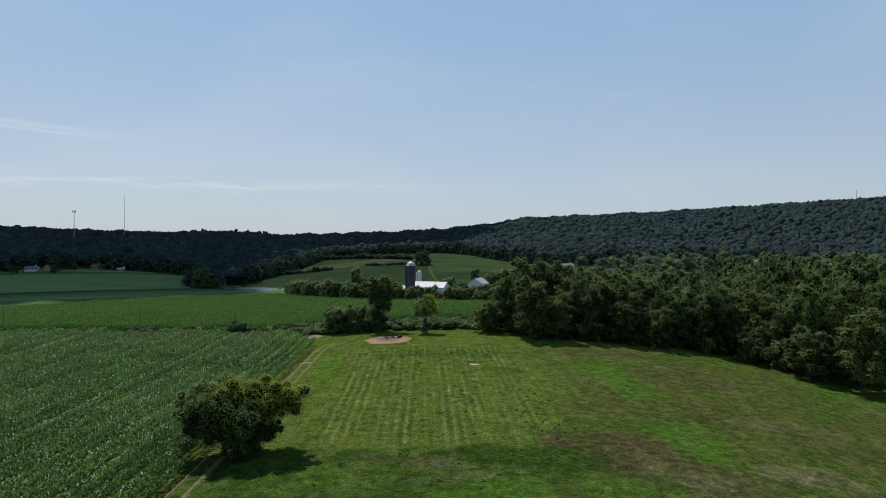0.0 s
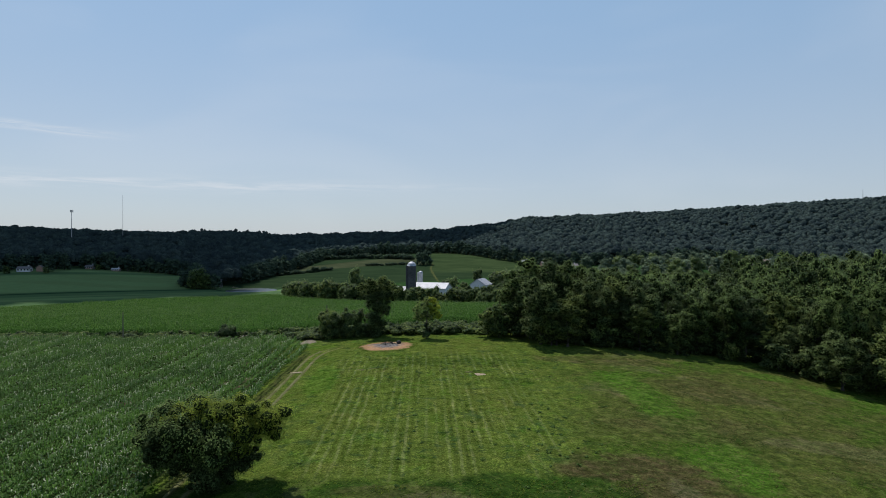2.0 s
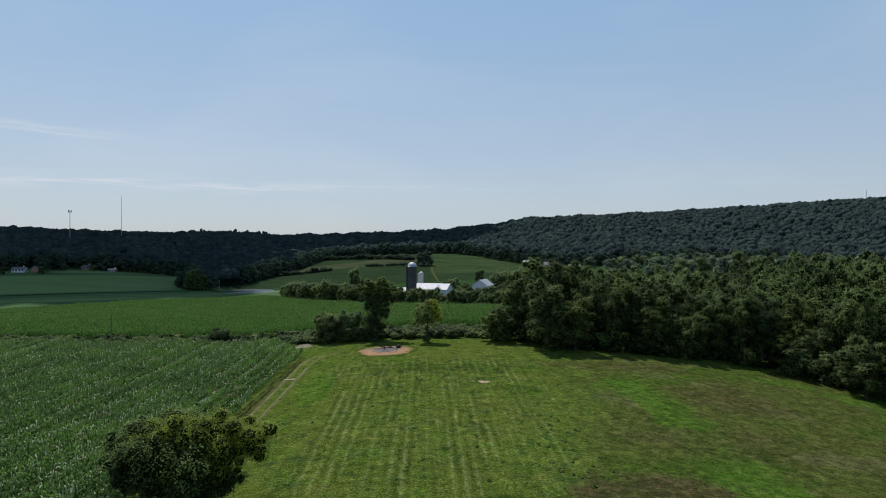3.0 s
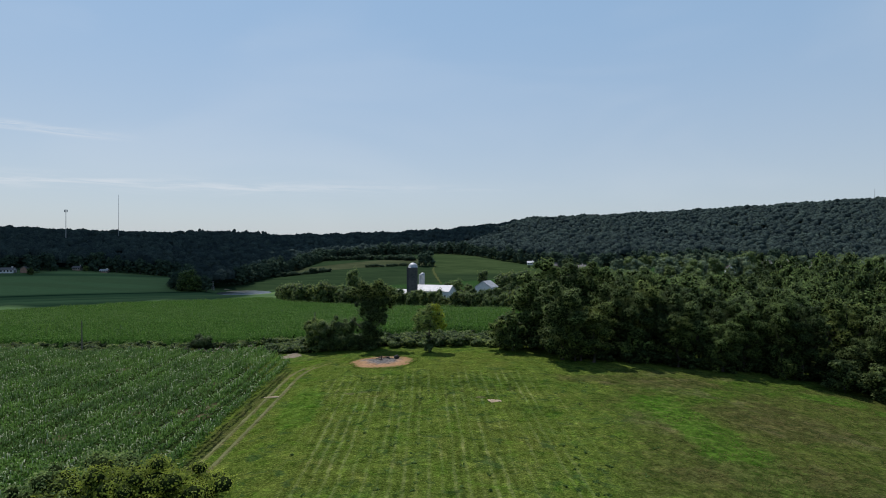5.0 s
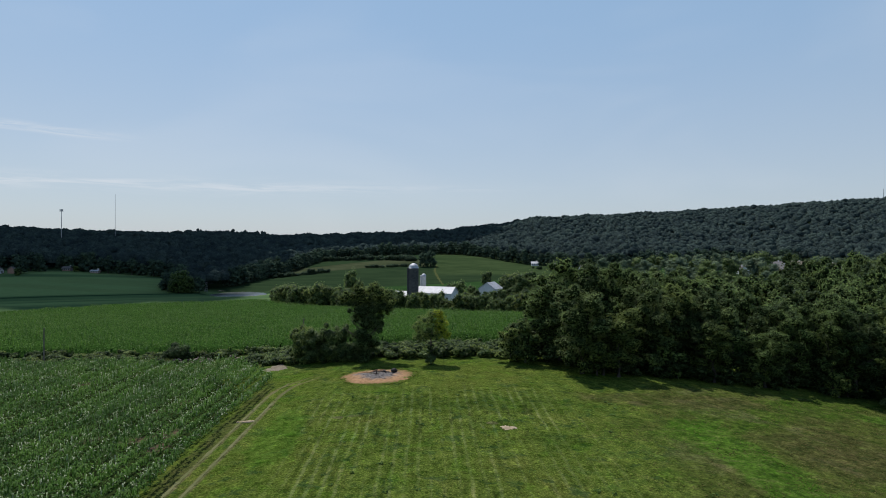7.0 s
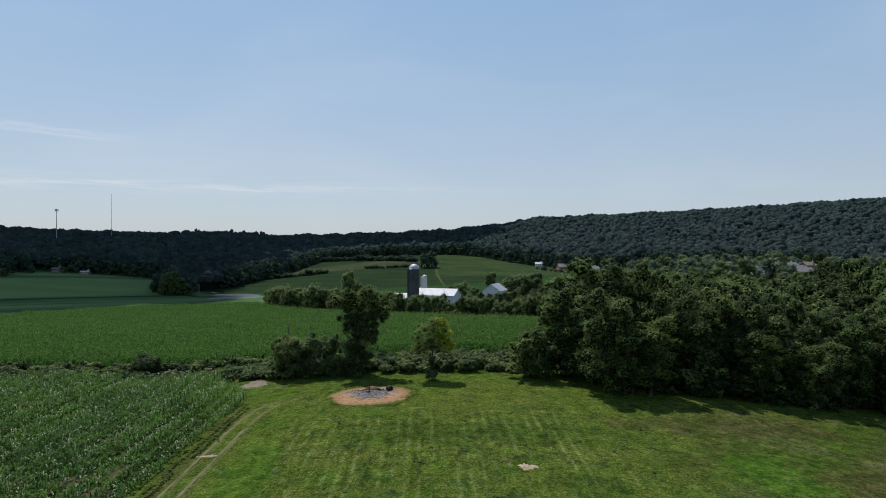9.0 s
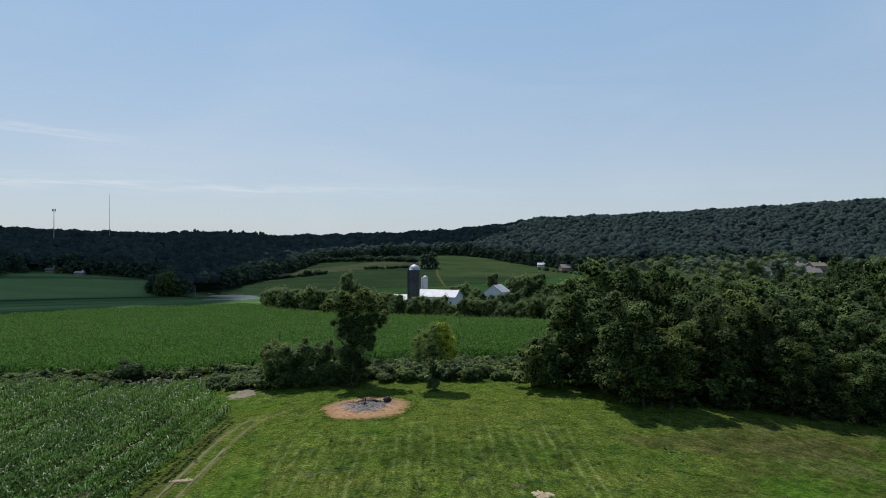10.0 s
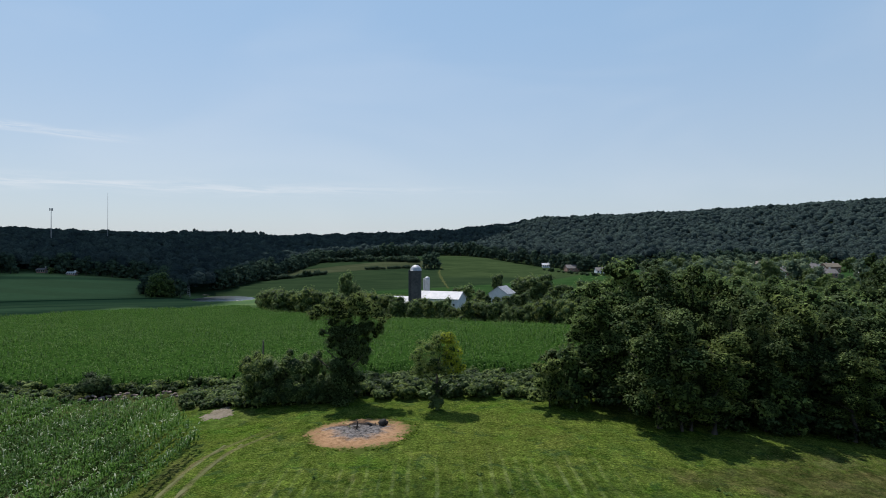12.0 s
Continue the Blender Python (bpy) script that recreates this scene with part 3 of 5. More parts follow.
STAVE = plain("concrete_stave", (0.055, 0.056, 0.058), (0.115, 0.113, 0.108), 1.2, 0.9, spec=0.1)
STAVE_PALE = plain("pale_concrete", (0.42, 0.40, 0.38), (0.62, 0.6, 0.57), 1.0, 0.8)
DOME = plain("galvanised_dome", (0.30, 0.31, 0.33), (0.46, 0.47, 0.49), 1.2, 0.6, 0.4)
SHINGLE = plain("roof_shingle", (0.10, 0.092, 0.088), (0.18, 0.166, 0.158), 1.2, 0.9)
SHINGLE_TAN = plain("tan_shingle", (0.13, 0.105, 0.075), (0.20, 0.165, 0.12), 1.2, 0.9)
BRICK = plain("brick_wall", (0.20, 0.11, 0.08), (0.32, 0.20, 0.15), 2.0, 0.9)
TRIM = plain("white_trim", (0.5, 0.5, 0.49), (0.62, 0.62, 0.6), 2.0, 0.6)
DOOR = plain("grey_planks", (0.16, 0.16, 0.155), (0.26, 0.26, 0.25), 3.0, 0.8)
WOOD_POLE = plain("weathered_pole", (0.08, 0.065, 0.05), (0.17, 0.145, 0.12), 4.0, 0.9)
STEEL = plain("grey_steel", (0.22, 0.23, 0.25), (0.36, 0.37, 0.38), 2.0, 0.5, 0.5)
GLASS_DARK = plain("window_glass", (0.02, 0.025, 0.03), (0.05, 0.06, 0.07), 0.6, 0.08)

WATER, g = material("pond_water")
P = g.where()
finish(g, (0.05, 0.06, 0.06), 0.28, g.bump(g.noise(P, 1.2, 4.0), 0.6, 0.12))


# ---- ground ----
def spaced(lo, hi, fine_lo, fine_hi, step, grow=1.16):
    a = list(np.arange(fine_lo, fine_hi + 0.01, step))
    s, v = step, a[-1]
    while v < hi:
        s = min(s * grow, 260)
        v += s
        a.append(v)
    s, v = step, a[0]
    while v > lo:
        s = min(s * grow, 260)
        v -= s
        a.insert(0, v)
    return np.array(a)


def build_ground():
    xs, ys = spaced(-4200, 4200, -100, 100, 2.4, 1.08), spaced(-1500, 4300, 40, 200, 2.4, 1.035)
    X, Y = np.meshgrid(xs, ys)
    Z = land(X, Y)
    rng = np.random.default_rng(3)
    Z = Z + rng.normal(0, 0.035, Z.shape) * (np.abs(X) < 130) * (Y < 300)
    v = np.stack([X, Y, Z], -1).reshape(-1, 3)
    nx, ny = len(xs), len(ys)
    i = (np.arange(ny - 1)[:, None] * nx + np.arange(nx - 1)).ravel()
    f = np.stack([i, i + 1, i + nx + 1, i + nx], 1)
    return solid("ground", smooth(np_mesh("ground", v, f)), GROUND, "rolling farmland with mown green grass and distant crop fields", "ground", kind="structure")


build_ground()


# ---- trees ----
def bough(rng, h, r, lean=0.04, limbs=6, reach=0.3, fork=0.35):
    """Trunk with limbs."""
    top = h * 0.8
    n = 6
    ph = rng.uniform(0, 6.28)
    pts = [(lean * h * (k / n) ** 2 * math.cos(ph) + rng.normal(0, 0.012 * h) * (k > 0), lean * h * (k / n) ** 2 * math.sin(ph) + rng.normal(0, 0.012 * h) * (k > 0), top * k / n - (0.3 if k == 0 else 0)) for k in range(n + 1)]
    rad = [r * (1.35 if k == 0 else 1) * (1 - 0.85 * k / n) for k in range(n + 1)]
    pieces = [tube(pts, rad, 7)]
    for j in range(limbs):
        k = fork + (0.95 - fork) * (j + 0.5) / limbs
        i = min(int(k * n), n - 1)
        p = Vector(pts[i]).lerp(Vector(pts[i + 1]), k * n - i)
        a = 2.4 * j + ph
        ln = h * reach * (1.15 - 0.6 * k)
        e = p + Vector((math.cos(a) * ln, math.sin(a) * ln, ln * rng.uniform(0.45, 0.9)))
        mid = p.lerp(e, 0.5) + Vector((0, 0, -0.06 * ln))
        rr = r * (1 - 0.8 * k) * 0.6
        pieces.append(tube([p, mid, e], [rr, rr * 0.7, rr * 0.25], 5))
    return pieces


def round_lobes(rng, h, w, base=0.28, n=12):
    """Lobes of a broad crown of height h and width w."""
    out = [(0, 0, h * (base + 1) / 2, w * 0.3, w * 0.3, h * (1 - base) * 0.42)]
    for k in range(n):
        a = 2.399 * k + rng.uniform(-0.4, 0.4)
        u = (k + 0.5) / n
        zz = h * (base + 0.1 + (0.78 - base) * u) + rng.normal(0, 0.02 * h)
        env = math.sqrt(max(0.05, 1 - ((u - 0.38) / 0.72) ** 2))
        rr = w * 0.33 * env * rng.uniform(0.7, 1.1)
        s = w * rng.uniform(0.15, 0.25)
        out.append((math.cos(a) * rr, math.sin(a) * rr, zz, s, s, s * rng.uniform(0.75, 1.0)))
    out.append((rng.normal(0, 0.05 * w), rng.normal(0, 0.05 * w), h * 0.86, w * 0.17, w * 0.17, h * 0.13))
    return out


def tree(name, seed, h, w, leaf, n, size, label, group="", base=0.28, lobes=12, m=None, limbs=6, core=0.72, inner=None):
    rng = np.random.default_rng(seed)
    ob = thing(name, m or Matrix.Identity(4), label, "tree", group)
    v, f = stack(bough(rng, h, 0.022 * h + 0.05, limbs=limbs))
    part("trunk", smooth(np_mesh("trunk", v, f)), BARK, ob, "grey-brown bark trunk with limbs")
    v, f = foliage(rng, round_lobes(rng, h, w, base, lobes), n, size, core)
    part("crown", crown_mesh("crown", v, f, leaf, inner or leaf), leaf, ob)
    return ob


def stand(x, y, turn=0.0, s=1.0, sz=None):
    return pose(x, y, at(x, y) - 0.05, 0, 0, turn) @ Matrix.Diagonal((s, s, sz or s, 1))


# the wood beside the meadow
def wood_front(x):
    """The wood's near edge."""
    return 146.5 + 2.2 * sstep(26, 40, x) - 2.8 * bell(x, 0, 36, 0, 22, 1) - 8.5 * sstep(14, 30, x) - 4.5 * sstep(30, 62, x) - 8 * sstep(62, 92, x)


def clumped(rng, h, w, base, n, r0=0.11, r1=0.2):
    """Many small lobes over an egg-shaped crown, so that it breaks into lit clumps and dark gaps."""
    out = [(0, 0, h * (base + 1) / 2, w * 0.2, w * 0.2, h * (1 - base) * 0.38)]
    big = n // 2
    for k in range(big):
        u = (k + 0.5) / big
        a = 2.399 * k + rng.uniform(-0.5, 0.5)
        zz = h * (base + 0.08 + (0.82 - base) * u)
        env = math.sqrt(max(0.03, 1 - ((u - 0.42) / 0.66) ** 2))
        rr = w * 0.36 * env * rng.uniform(0.75, 1.12)
        s = w * rng.uniform(0.13, 0.21)
        c = (math.cos(a) * rr, math.sin(a) * rr, zz)
        out.append((*c, s, s, s * rng.uniform(0.75, 1.05)))
        for _ in range(4):
            d = unit(rng.normal(0, 1, (1, 3)) + (c[0] / w, c[1] / w, 0.35))[0]
            q = s * rng.uniform(r0, r1) * 3
            out.append((c[0] + d[0] * s, c[1] + d[1] * s, c[2] + d[2] * s * 0.8, q, q, q * 0.85))
    return out


def wood_tree(seed, leaf, h, w, base, n, size, lobes, label, group, limbs=5):
    rng = np.random.default_rng(seed)
    ob = thing("wood_tree", Matrix.Identity(4), label, "tree", group)
    v, f = stack(bough(rng, h, 0.018 * h + 0.04, limbs=limbs, reach=0.24))
    part("trunk", smooth(np_mesh("trunk", v, f)), BARK, ob, "grey-brown bark trunk with limbs")
    v, f = foliage(rng, clumped(rng, h, w, base, lobes), n, size, 0.7)
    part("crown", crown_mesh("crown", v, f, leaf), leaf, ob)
    return ob


def plant_wood():
    rng = np.random.default_rng(21)
    label = "leafy deciduous tree in the dense wood beside the meadow"
    group = "trees of the wood"
    fronts = [wood_tree(100 + k, (LEAF_OAK, LEAF_DARK, LEAF_WALNUT, LEAF_OAK, LEAF_BUSH)[k], 16.0, (7.8, 9, 7.2, 9.4, 8.0)[k], (0.08, 0.16, 0.10, 0.20, 0.05)[k], 8200, 0.25, 30, label, group) for k in range(5)]
    backs = [wood_tree(120 + k, (LEAF_OAK, LEAF_OAK, LEAF_DARK, LEAF_BUSH)[k], 16.5, 10.0, 0.40, 1500, 0.46, 14, label, group, 3) for k in range(4)]
    skirts = [wood_tree(130 + k, (LEAF_OAK, LEAF_BUSH, LEAF_WALNUT)[k], 6.5, 6.0, 0.0, 1500, 0.38, 14, "low leafy sapling at the edge of the wood", "saplings at the wood's edge", 3) for k in range(3)]
    under = [wood_tree(140 + k, LEAF_DARK, 6.5, 7.0, 0.0, 900, 0.42, 14, "dark leafy undergrowth standing in for shade inside the wood", "undergrowth of the wood", 3) for k in range(2)]
    used = set()

    def put(src, m):
        if src.name in used:
            return copy_thing(src, m @ Matrix.Diagonal((*(1 / k for k in src.scale), 1)))
        used.add(src.name)
        src.matrix_basis = m
        return src

    y, row = 0.0, 0
    while y < 105:
        step = 5.6 if row == 0 else 6.8 if row == 1 else 9.0
        x = 20.5 + (row % 2) * 3.2
        while x < 170:
            xx, yy = x + rng.normal(0, 1.1), float(wood_front(x)) + y + 3.5 + rng.normal(0, 1.1 if row else 1.7)
            clearing = 25.5 < xx < 33.5 and yy < 149
            if not clearing and xx > 19 + 0.42 * max(0, yy - 150) and abs(xx) < 0.80 * yy + 12 and yy < 212:
                pool = [fronts[1], fronts[0], fronts[4], fronts[3]] if row == 0 else fronts if row == 1 else backs
                tall = float(np.interp(xx, (18, 22, 26, 60, 75, 90, 106), (0.66, 0.88, 0.98, 0.91, 1.0, 1.12, 1.38)))
                s = rng.uniform(0.82, 1.12)
                sz = tall * rng.uniform(0.88, 1.05)
                if row == 0:
                    low = (0.98, 0.88, 0.60, 0.95, 0.80, 0.92, 0.66, 0.9)[int((xx - 20) / 5.6) % 8]
                    s, sz = s * (0.6 + 0.42 * low), tall * low
                put(pool[int(rng.integers(len(pool)))], stand(xx, yy, rng.uniform(0, 360), s, sz))
            x += step
        y += step * 0.88
        row += 1
    x = 17.0
    while x < 100:
        s = rng.uniform(0.6, 1.15)
        put(skirts[int(rng.integers(3))], stand(x, float(wood_front(x)) + 1.2 + rng.normal(0, 0.8), rng.uniform(0, 360), s, s))
        x += rng.uniform(8.0, 14.0) * (1 if x < 45 else 1.6)
    # dark undergrowth behind the first trunks, added to darken the wood's foot
    x = 20.0
    while x < 96:
        s = rng.uniform(0.7, 1.05)
        put(under[int(rng.integers(2))], stand(x, float(wood_front(x)) + 5.5 + rng.normal(0, 0.8), rng.uniform(0, 360), s * 1.2, s))
        x += rng.uniform(3.5, 5.5)
    # lower row of dark leaf in place of the shade between the trunks
    x = 33.0
    while x < 84:
        s = rng.uniform(0.4, 0.62)
        put(under[int(rng.integers(2))], stand(x, float(wood_front(x)) + 3.0 + rng.normal(0, 0.6), rng.uniform(0, 360), s * 1.3, s))
        x += rng.uniform(3.0, 4.5)
    put(fronts[0], stand(22.0, 148.5, 15, 1.15, 0.98))
    # the tall trees at the wood's corner
    for x, y, k, s, sz in ((25.4, 151.0, 0, 1.15, 1.17), (29.6, 152.5, 1, 1.15, 1.16), (33.8, 150.0, 3, 1.05, 1.12), (39.0, 152.0, 0, 1.1, 1.08), (44.5, 151.0, 3, 1.05, 1.05)):
        put(fronts[k], stand(x, y, 47 * x, s, sz))
    put(fronts[2], stand(30.8, 137.4, 200, 1.05, 0.72))
    put(fronts[4], stand(38.0, 140.5, 110, 1.0, 0.92))
    put(fronts[2], stand(42.5, 142.5, 300, 1.0, 0.98))
    put(fronts[4], stand(28.6, 138.2, 80, 0.7, 0.5))
    put(fronts[2], stand(46.5, 137.6, 130, 0.85, 0.62))
    # the pale bushy tree at the corner by the hedgerow, and the big light trees at the far end
    pale = wood_tree(133, LEAF_WALNUT, 6.5, 6.0, 0.0, 2600, 0.28, 16, "pale olive bushy tree at the corner of the wood", "", 4)
    put(pale, stand(14.4, 145.4, 40, 0.95, 0.95))
    put(skirts[1], stand(16.6, 147.4, 140, 1.1, 1.15))
    for x, y, s in ((80, 127, 1.0), (84, 122.5, 0.9), (87, 122, 1.1), (90.5, 120.5, 1.0), (94.5, 119, 1.1), (77, 129, 0.9), (73, 130.5, 0.9)):
        put(skirts[int(s * 10) % 2], stand(x, y, 50 * x, s * 1.15, s))
    for x, y, k, s, sz in ((86.3, 114.6, 2, 1.45, 1.08), (79.5, 121.0, 4, 1.05, 0.72), (92.5, 112.0, 2, 1.15, 1.0), (84, 127, 0, 1.1, 1.3)):
        put(fronts[k], stand(x, y, 70 * k + x, s, sz))


plant_wood()


# far woods on the ridge: uncountable crowns
def woods_edge(x):
    xs = (-500, -300, -284, -270, -246, -238, -165, -152, -145, -122, -117, -100, 20, 65, 101, 116, 150, 205, 262, 340, 470, 700)
    ys = (370, 378, 392, 424, 428, 443, 440, 425, 380, 378, 470, 660, 660, 579, 533, 502, 486, 520, 572, 560, 500, 480)
    return np.interp(x, xs, ys)


def edge_gap(x, y):
    """How far inside the woods a place lies."""
    slope = (woods_edge(x + 2) - woods_edge(x - 2)) / 4
    return (y - woods_edge(x)) / np.hypot(1, slope)


def far_woods():
    """Crowns one behind another up the ridge, each a lumpy dome with leaf sprays on its outline."""
    rng = np.random.default_rng(5)
    xs, ys = [], []
    y = 372.0
    while y < 990:
        step = 5.9 if y < 600 else 6.9
        x = np.arange(-0.8 * y - 40, 0.8 * y + 40, step)
        xs.append(x + rng.normal(0, 0.26 * step, len(x)) + rng.uniform(0, step))
        ys.append(y + rng.normal(0, 0.26 * step, len(x)))
        y += step * 0.9
    x, y = np.concatenate(xs), np.concatenate(ys)
    keep = edge_gap(x, y) > 5 + rng.uniform(0, 4, len(x))
    x, y = x[keep], y[keep]
    n = len(x)
    bv, bf = ICO[1]
    bf = bf[bv[bf][:, :, 2].max(1) > -0.3]
    old = (rng.random(n) > 0.9) & (y < 940)
    r = rng.uniform(2.4, 4.4, n) * np.where(old, 1.35, 1.0) * np.where(y < 600, 1.0, 1.16)
    tall = rng.uniform(9.6, 13.2, n) * np.where(old, 1.18, 1.0) + 1.5 * np.sin(x * 0.043) * np.sin(x * 0.117 + 1)
    deep = rng.uniform(3.2, 4.5, n)
    # thin old trees that stand out over the crest
    lone = (y > 945) & (x > -345) & (x < -225) & (rng.random(n) > 0.72)
    r, tall, deep = np.where(lone, 2.6, r), np.where(lone, tall + rng.uniform(1.5, 4.0, n), tall), np.where(lone, 3.4, deep)
    size = np.stack([r, r, deep], 1)
    mid = np.stack([x, y, land(x, y) + tall - deep], 1)
    lump = 1 + 0.16 * np.sin(bv[None, :, 0] * 3.1 + rng.uniform(0, 6, (n, 1))) * np.sin(bv[None, :, 2] * 3.7 + rng.uniform(0, 6, (n, 1))) + rng.normal(0, 0.10, (n, len(bv)))
    cv = (bv[None] * lump[..., None] * size[:, None, :] + mid[:, None, :]).reshape(-1, 3)
    cf = (bf[None] + (np.arange(n) * len(bv))[:, None, None]).reshape(-1, 3)
    each = 20
    way = unit(rng.normal(0, 1, (n * each, 3)) + (0, 0, 0.7))
    p = np.repeat(mid, each, 0) + way * np.repeat(size, each, 0) * rng.uniform(0.90, 1.12, (n * each, 1))
    thin = (np.repeat(y, each) < 640) | (rng.random(n * each) < 0.6)
    p, way = p[thin], way[thin]
    sv, sf = sprigs(rng, p, way + (0, 0, 0.4), 1.1, 0.5)
    tri = np.concatenate([sf[:, [0, 1, 2]], sf[:, [0, 2, 3]]])
    me = np_mesh("far_woods", np.concatenate([cv, sv]), np.concatenate([cf, tri + len(cv)]))
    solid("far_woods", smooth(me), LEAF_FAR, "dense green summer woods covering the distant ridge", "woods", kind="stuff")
    # single trees along the near edge of the woods
    label, group = "leafy tree at the edge of the far woods", "trees at the edge of the far woods"
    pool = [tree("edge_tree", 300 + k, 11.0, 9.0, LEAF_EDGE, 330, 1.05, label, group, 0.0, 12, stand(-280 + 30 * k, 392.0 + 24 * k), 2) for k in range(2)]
    x = -330.0
    while x < 330:
        y = float(woods_edge(x)) + rng.normal(1.5, 1.5)
        slope = abs(float(woods_edge(x + 1) - woods_edge(x - 1))) / 2
        s = rng.uniform(0.75, 1.2)
        if abs(x) < 0.8 * y + 8:
            copy_thing(pool[int(rng.integers(2))], stand(x, y, rng.uniform(0, 360), s * 1.1, s * rng.uniform(0.9, 1.2)))
            if slope > 2:
                copy_thing(pool[int(rng.integers(2))], stand(x - 3 + rng.normal(0, 1), y + rng.normal(2, 3), rng.uniform(0, 360), s, s * rng.uniform(0.8, 1.2)))
        x += rng.uniform(5.5, 9.0) / math.hypot(1, slope)


far_woods()


def cyl(bm, r0, r1, z0, z1, n=28, x=0, y=0):
    bmesh.ops.create_cone(bm, cap_ends=True, segments=n, radius1=r0, radius2=r1, depth=z1 - z0, matrix=Matrix.Translation((x, y, (z0 + z1) / 2)))
    return bm


def cyl_mesh(name, r0, r1, z0, z1, n):
    return bm_mesh(name, cyl(bmesh.new(), r0, r1, z0, z1, n))


# ---- crops ----
def corn(name, label, xs, ys, turn, h, blades, inside, seed, wide=0.12, scatter=0.05, bands=False, reach=(0.28, 0.5)):
    """Standing corn: rows of stalks, each with drooping blades."""
    rng = np.random.default_rng(seed)
    X, Y = np.meshgrid(xs, ys)
    X, Y = X.ravel(), Y.ravel()
    line = np.round(X / 0.76).astype(int)
    lift = 1 + rng.normal(0, 0.07, line.max() - line.min() + 1)[line - line.min()] + 0.09 * np.where(line % 2 == 0, 1, -1)
    c, s = math.cos(turn), math.sin(turn)
    X, Y = X * c - Y * s, X * s + Y * c
    X, Y = X + rng.normal(0, scatter, len(X)), Y + rng.normal(0, 0.09 + scatter, len(X))
    keep = inside(X, Y)
    if bands:
        # thin weak rows where the planter's passes meet
        weak = np.exp(-(((line * 0.76) % 4.56 - 2.28) / 0.75) ** 2) * (0.35 + 0.65 * sstep(-0.5, 0.5, np.sin(X * 0.21 + 2 * np.sin(Y * 0.07)) + np.sin(Y * 0.11 + 1.3)))
        gaps = sum(bell(X, Y, cx, cy, rx, ry) for cx, cy, rx, ry in ((-31.2, 114.5, 1.5, 1.6), (-34.6, 113.2, 1.6, 1.0), (-41.0, 115.0, 1.2, 1.2), (-35.4, 129.5, 1.4, 1.2), (-37.0, 126.0, 1.0, 1.2), (-30.2, 109.5, 1.0, 1.6), (-46, 104, 1.0, 2.0), (-58, 143, 2.5, 1.0)))
        weak = np.maximum(weak, 1.9 * gaps * (0.6 + 0.4 * np.sin(X * 3.1) * np.sin(Y * 2.3)))
        lift = lift * (1 - 0.3 * weak)
        keep &= rng.random(len(X)) > 0.5 * weak
    X, Y, lift = X[keep], Y[keep], lift[keep]
    n = len(X)
    H = h * lift * rng.uniform(0.86, 1.1, n) * (1 + 0.09 * np.sin(X * 0.31 + 1.3 * np.sin(Y * 0.17)))
    Z = land(X, Y)
    vs, fs = [], []
    base = 0
    for k in range(blades):
        a = rng.uniform(0, 2 * math.pi, n)
        top = k == 0
        z0 = H * (0.66 if top else rng.uniform(0.5, 0.9, n))
        ln = np.full(n, 0.22) if top else rng.uniform(*reach, n)
        ca, sa = np.cos(a), np.sin(a)
        wd = wide * (0.8 if top else 1.0)
        rise = H * 0.28 if top else rng.uniform(0.05, 0.22, n)
        P0 = np.stack([X - sa * wd * 0.5, Y + ca * wd * 0.5, Z + z0], 1)
        P1 = np.stack([X + sa * wd * 0.5, Y - ca * wd * 0.5, Z + z0], 1)
        M0 = np.stack([X + ca * ln * 0.55 - sa * wd * 0.5, Y + sa * ln * 0.55 + ca * wd * 0.5, Z + z0 + rise], 1)
        M1 = np.stack([X + ca * ln * 0.55 + sa * wd * 0.5, Y + sa * ln * 0.55 - ca * wd * 0.5, Z + z0 + rise], 1)
        T = np.stack([X + ca * ln, Y + sa * ln, Z + z0 + rise * 0.7 - (0 if top else 0.08)], 1)
        vs.append(np.stack([P0, P1, M1, M0, T], 1).reshape(-1, 3))
        q = base + np.arange(n)[:, None] * 5
        fs.append(np.concatenate([q + [0, 1, 2], q + [0, 2, 3], q + [3, 2, 4]]))
        base += 5 * n
    solid(name, np_mesh(name, np.concatenate(vs), np.concatenate(fs)), LEAF_CORN_NEAR if bands else LEAF_CORN, label, "corn", kind="stuff")


def near_corn_area(X, Y):
    edge = -24.3 - 0.35 * np.sin(Y * 0.5) - 0.5 * np.sin(Y * 0.13) - 9.5 * sstep(132, 153, Y)
    return (X < edge) & (X > -0.78 * Y - 8) & (Y > 46) & (Y < 152.3 + 0.6 * np.sin(X * 0.2) - 0.05 * (X + 30))


corn("near_corn", "dense green corn standing in rows beside the dirt track", np.arange(-150, 20, 0.76), np.arange(30, 170, 0.34), radians(-1.8), 2.3, 6, near_corn_area, 8, 0.115, bands=True, reach=(0.28, 0.54))


def farm_edge(x):
    """Where the far corn ends and the farm's trees begin."""
    return np.interp(x, (-95, -74, -65, -55, -41, -12, 3, 14, 28, 45), (345, 326, 312, 299, 291, 272, 261, 250, 242, 236))


def far_corn_area(X, Y):
    back = np.minimum(farm_edge(X) - 4, 334 - 0.26 * np.maximum(0, -70 - X) - 0.012 * np.maximum(0, -120 - X) ** 2)
    return (Y > 159.5 + 5.0 * sstep(-15, -45, X)) & (Y < back) & (np.abs(X) < 0.80 * Y + 6) & (X < 70)


corn("far_corn", "green corn field beyond the hedgerow", np.arange(-120, 460, 0.76), np.arange(-150, 330, 0.85), radians(63), 2.2, 3, far_corn_area, 9, 0.17, 0.25, reach=(0.35, 0.6))


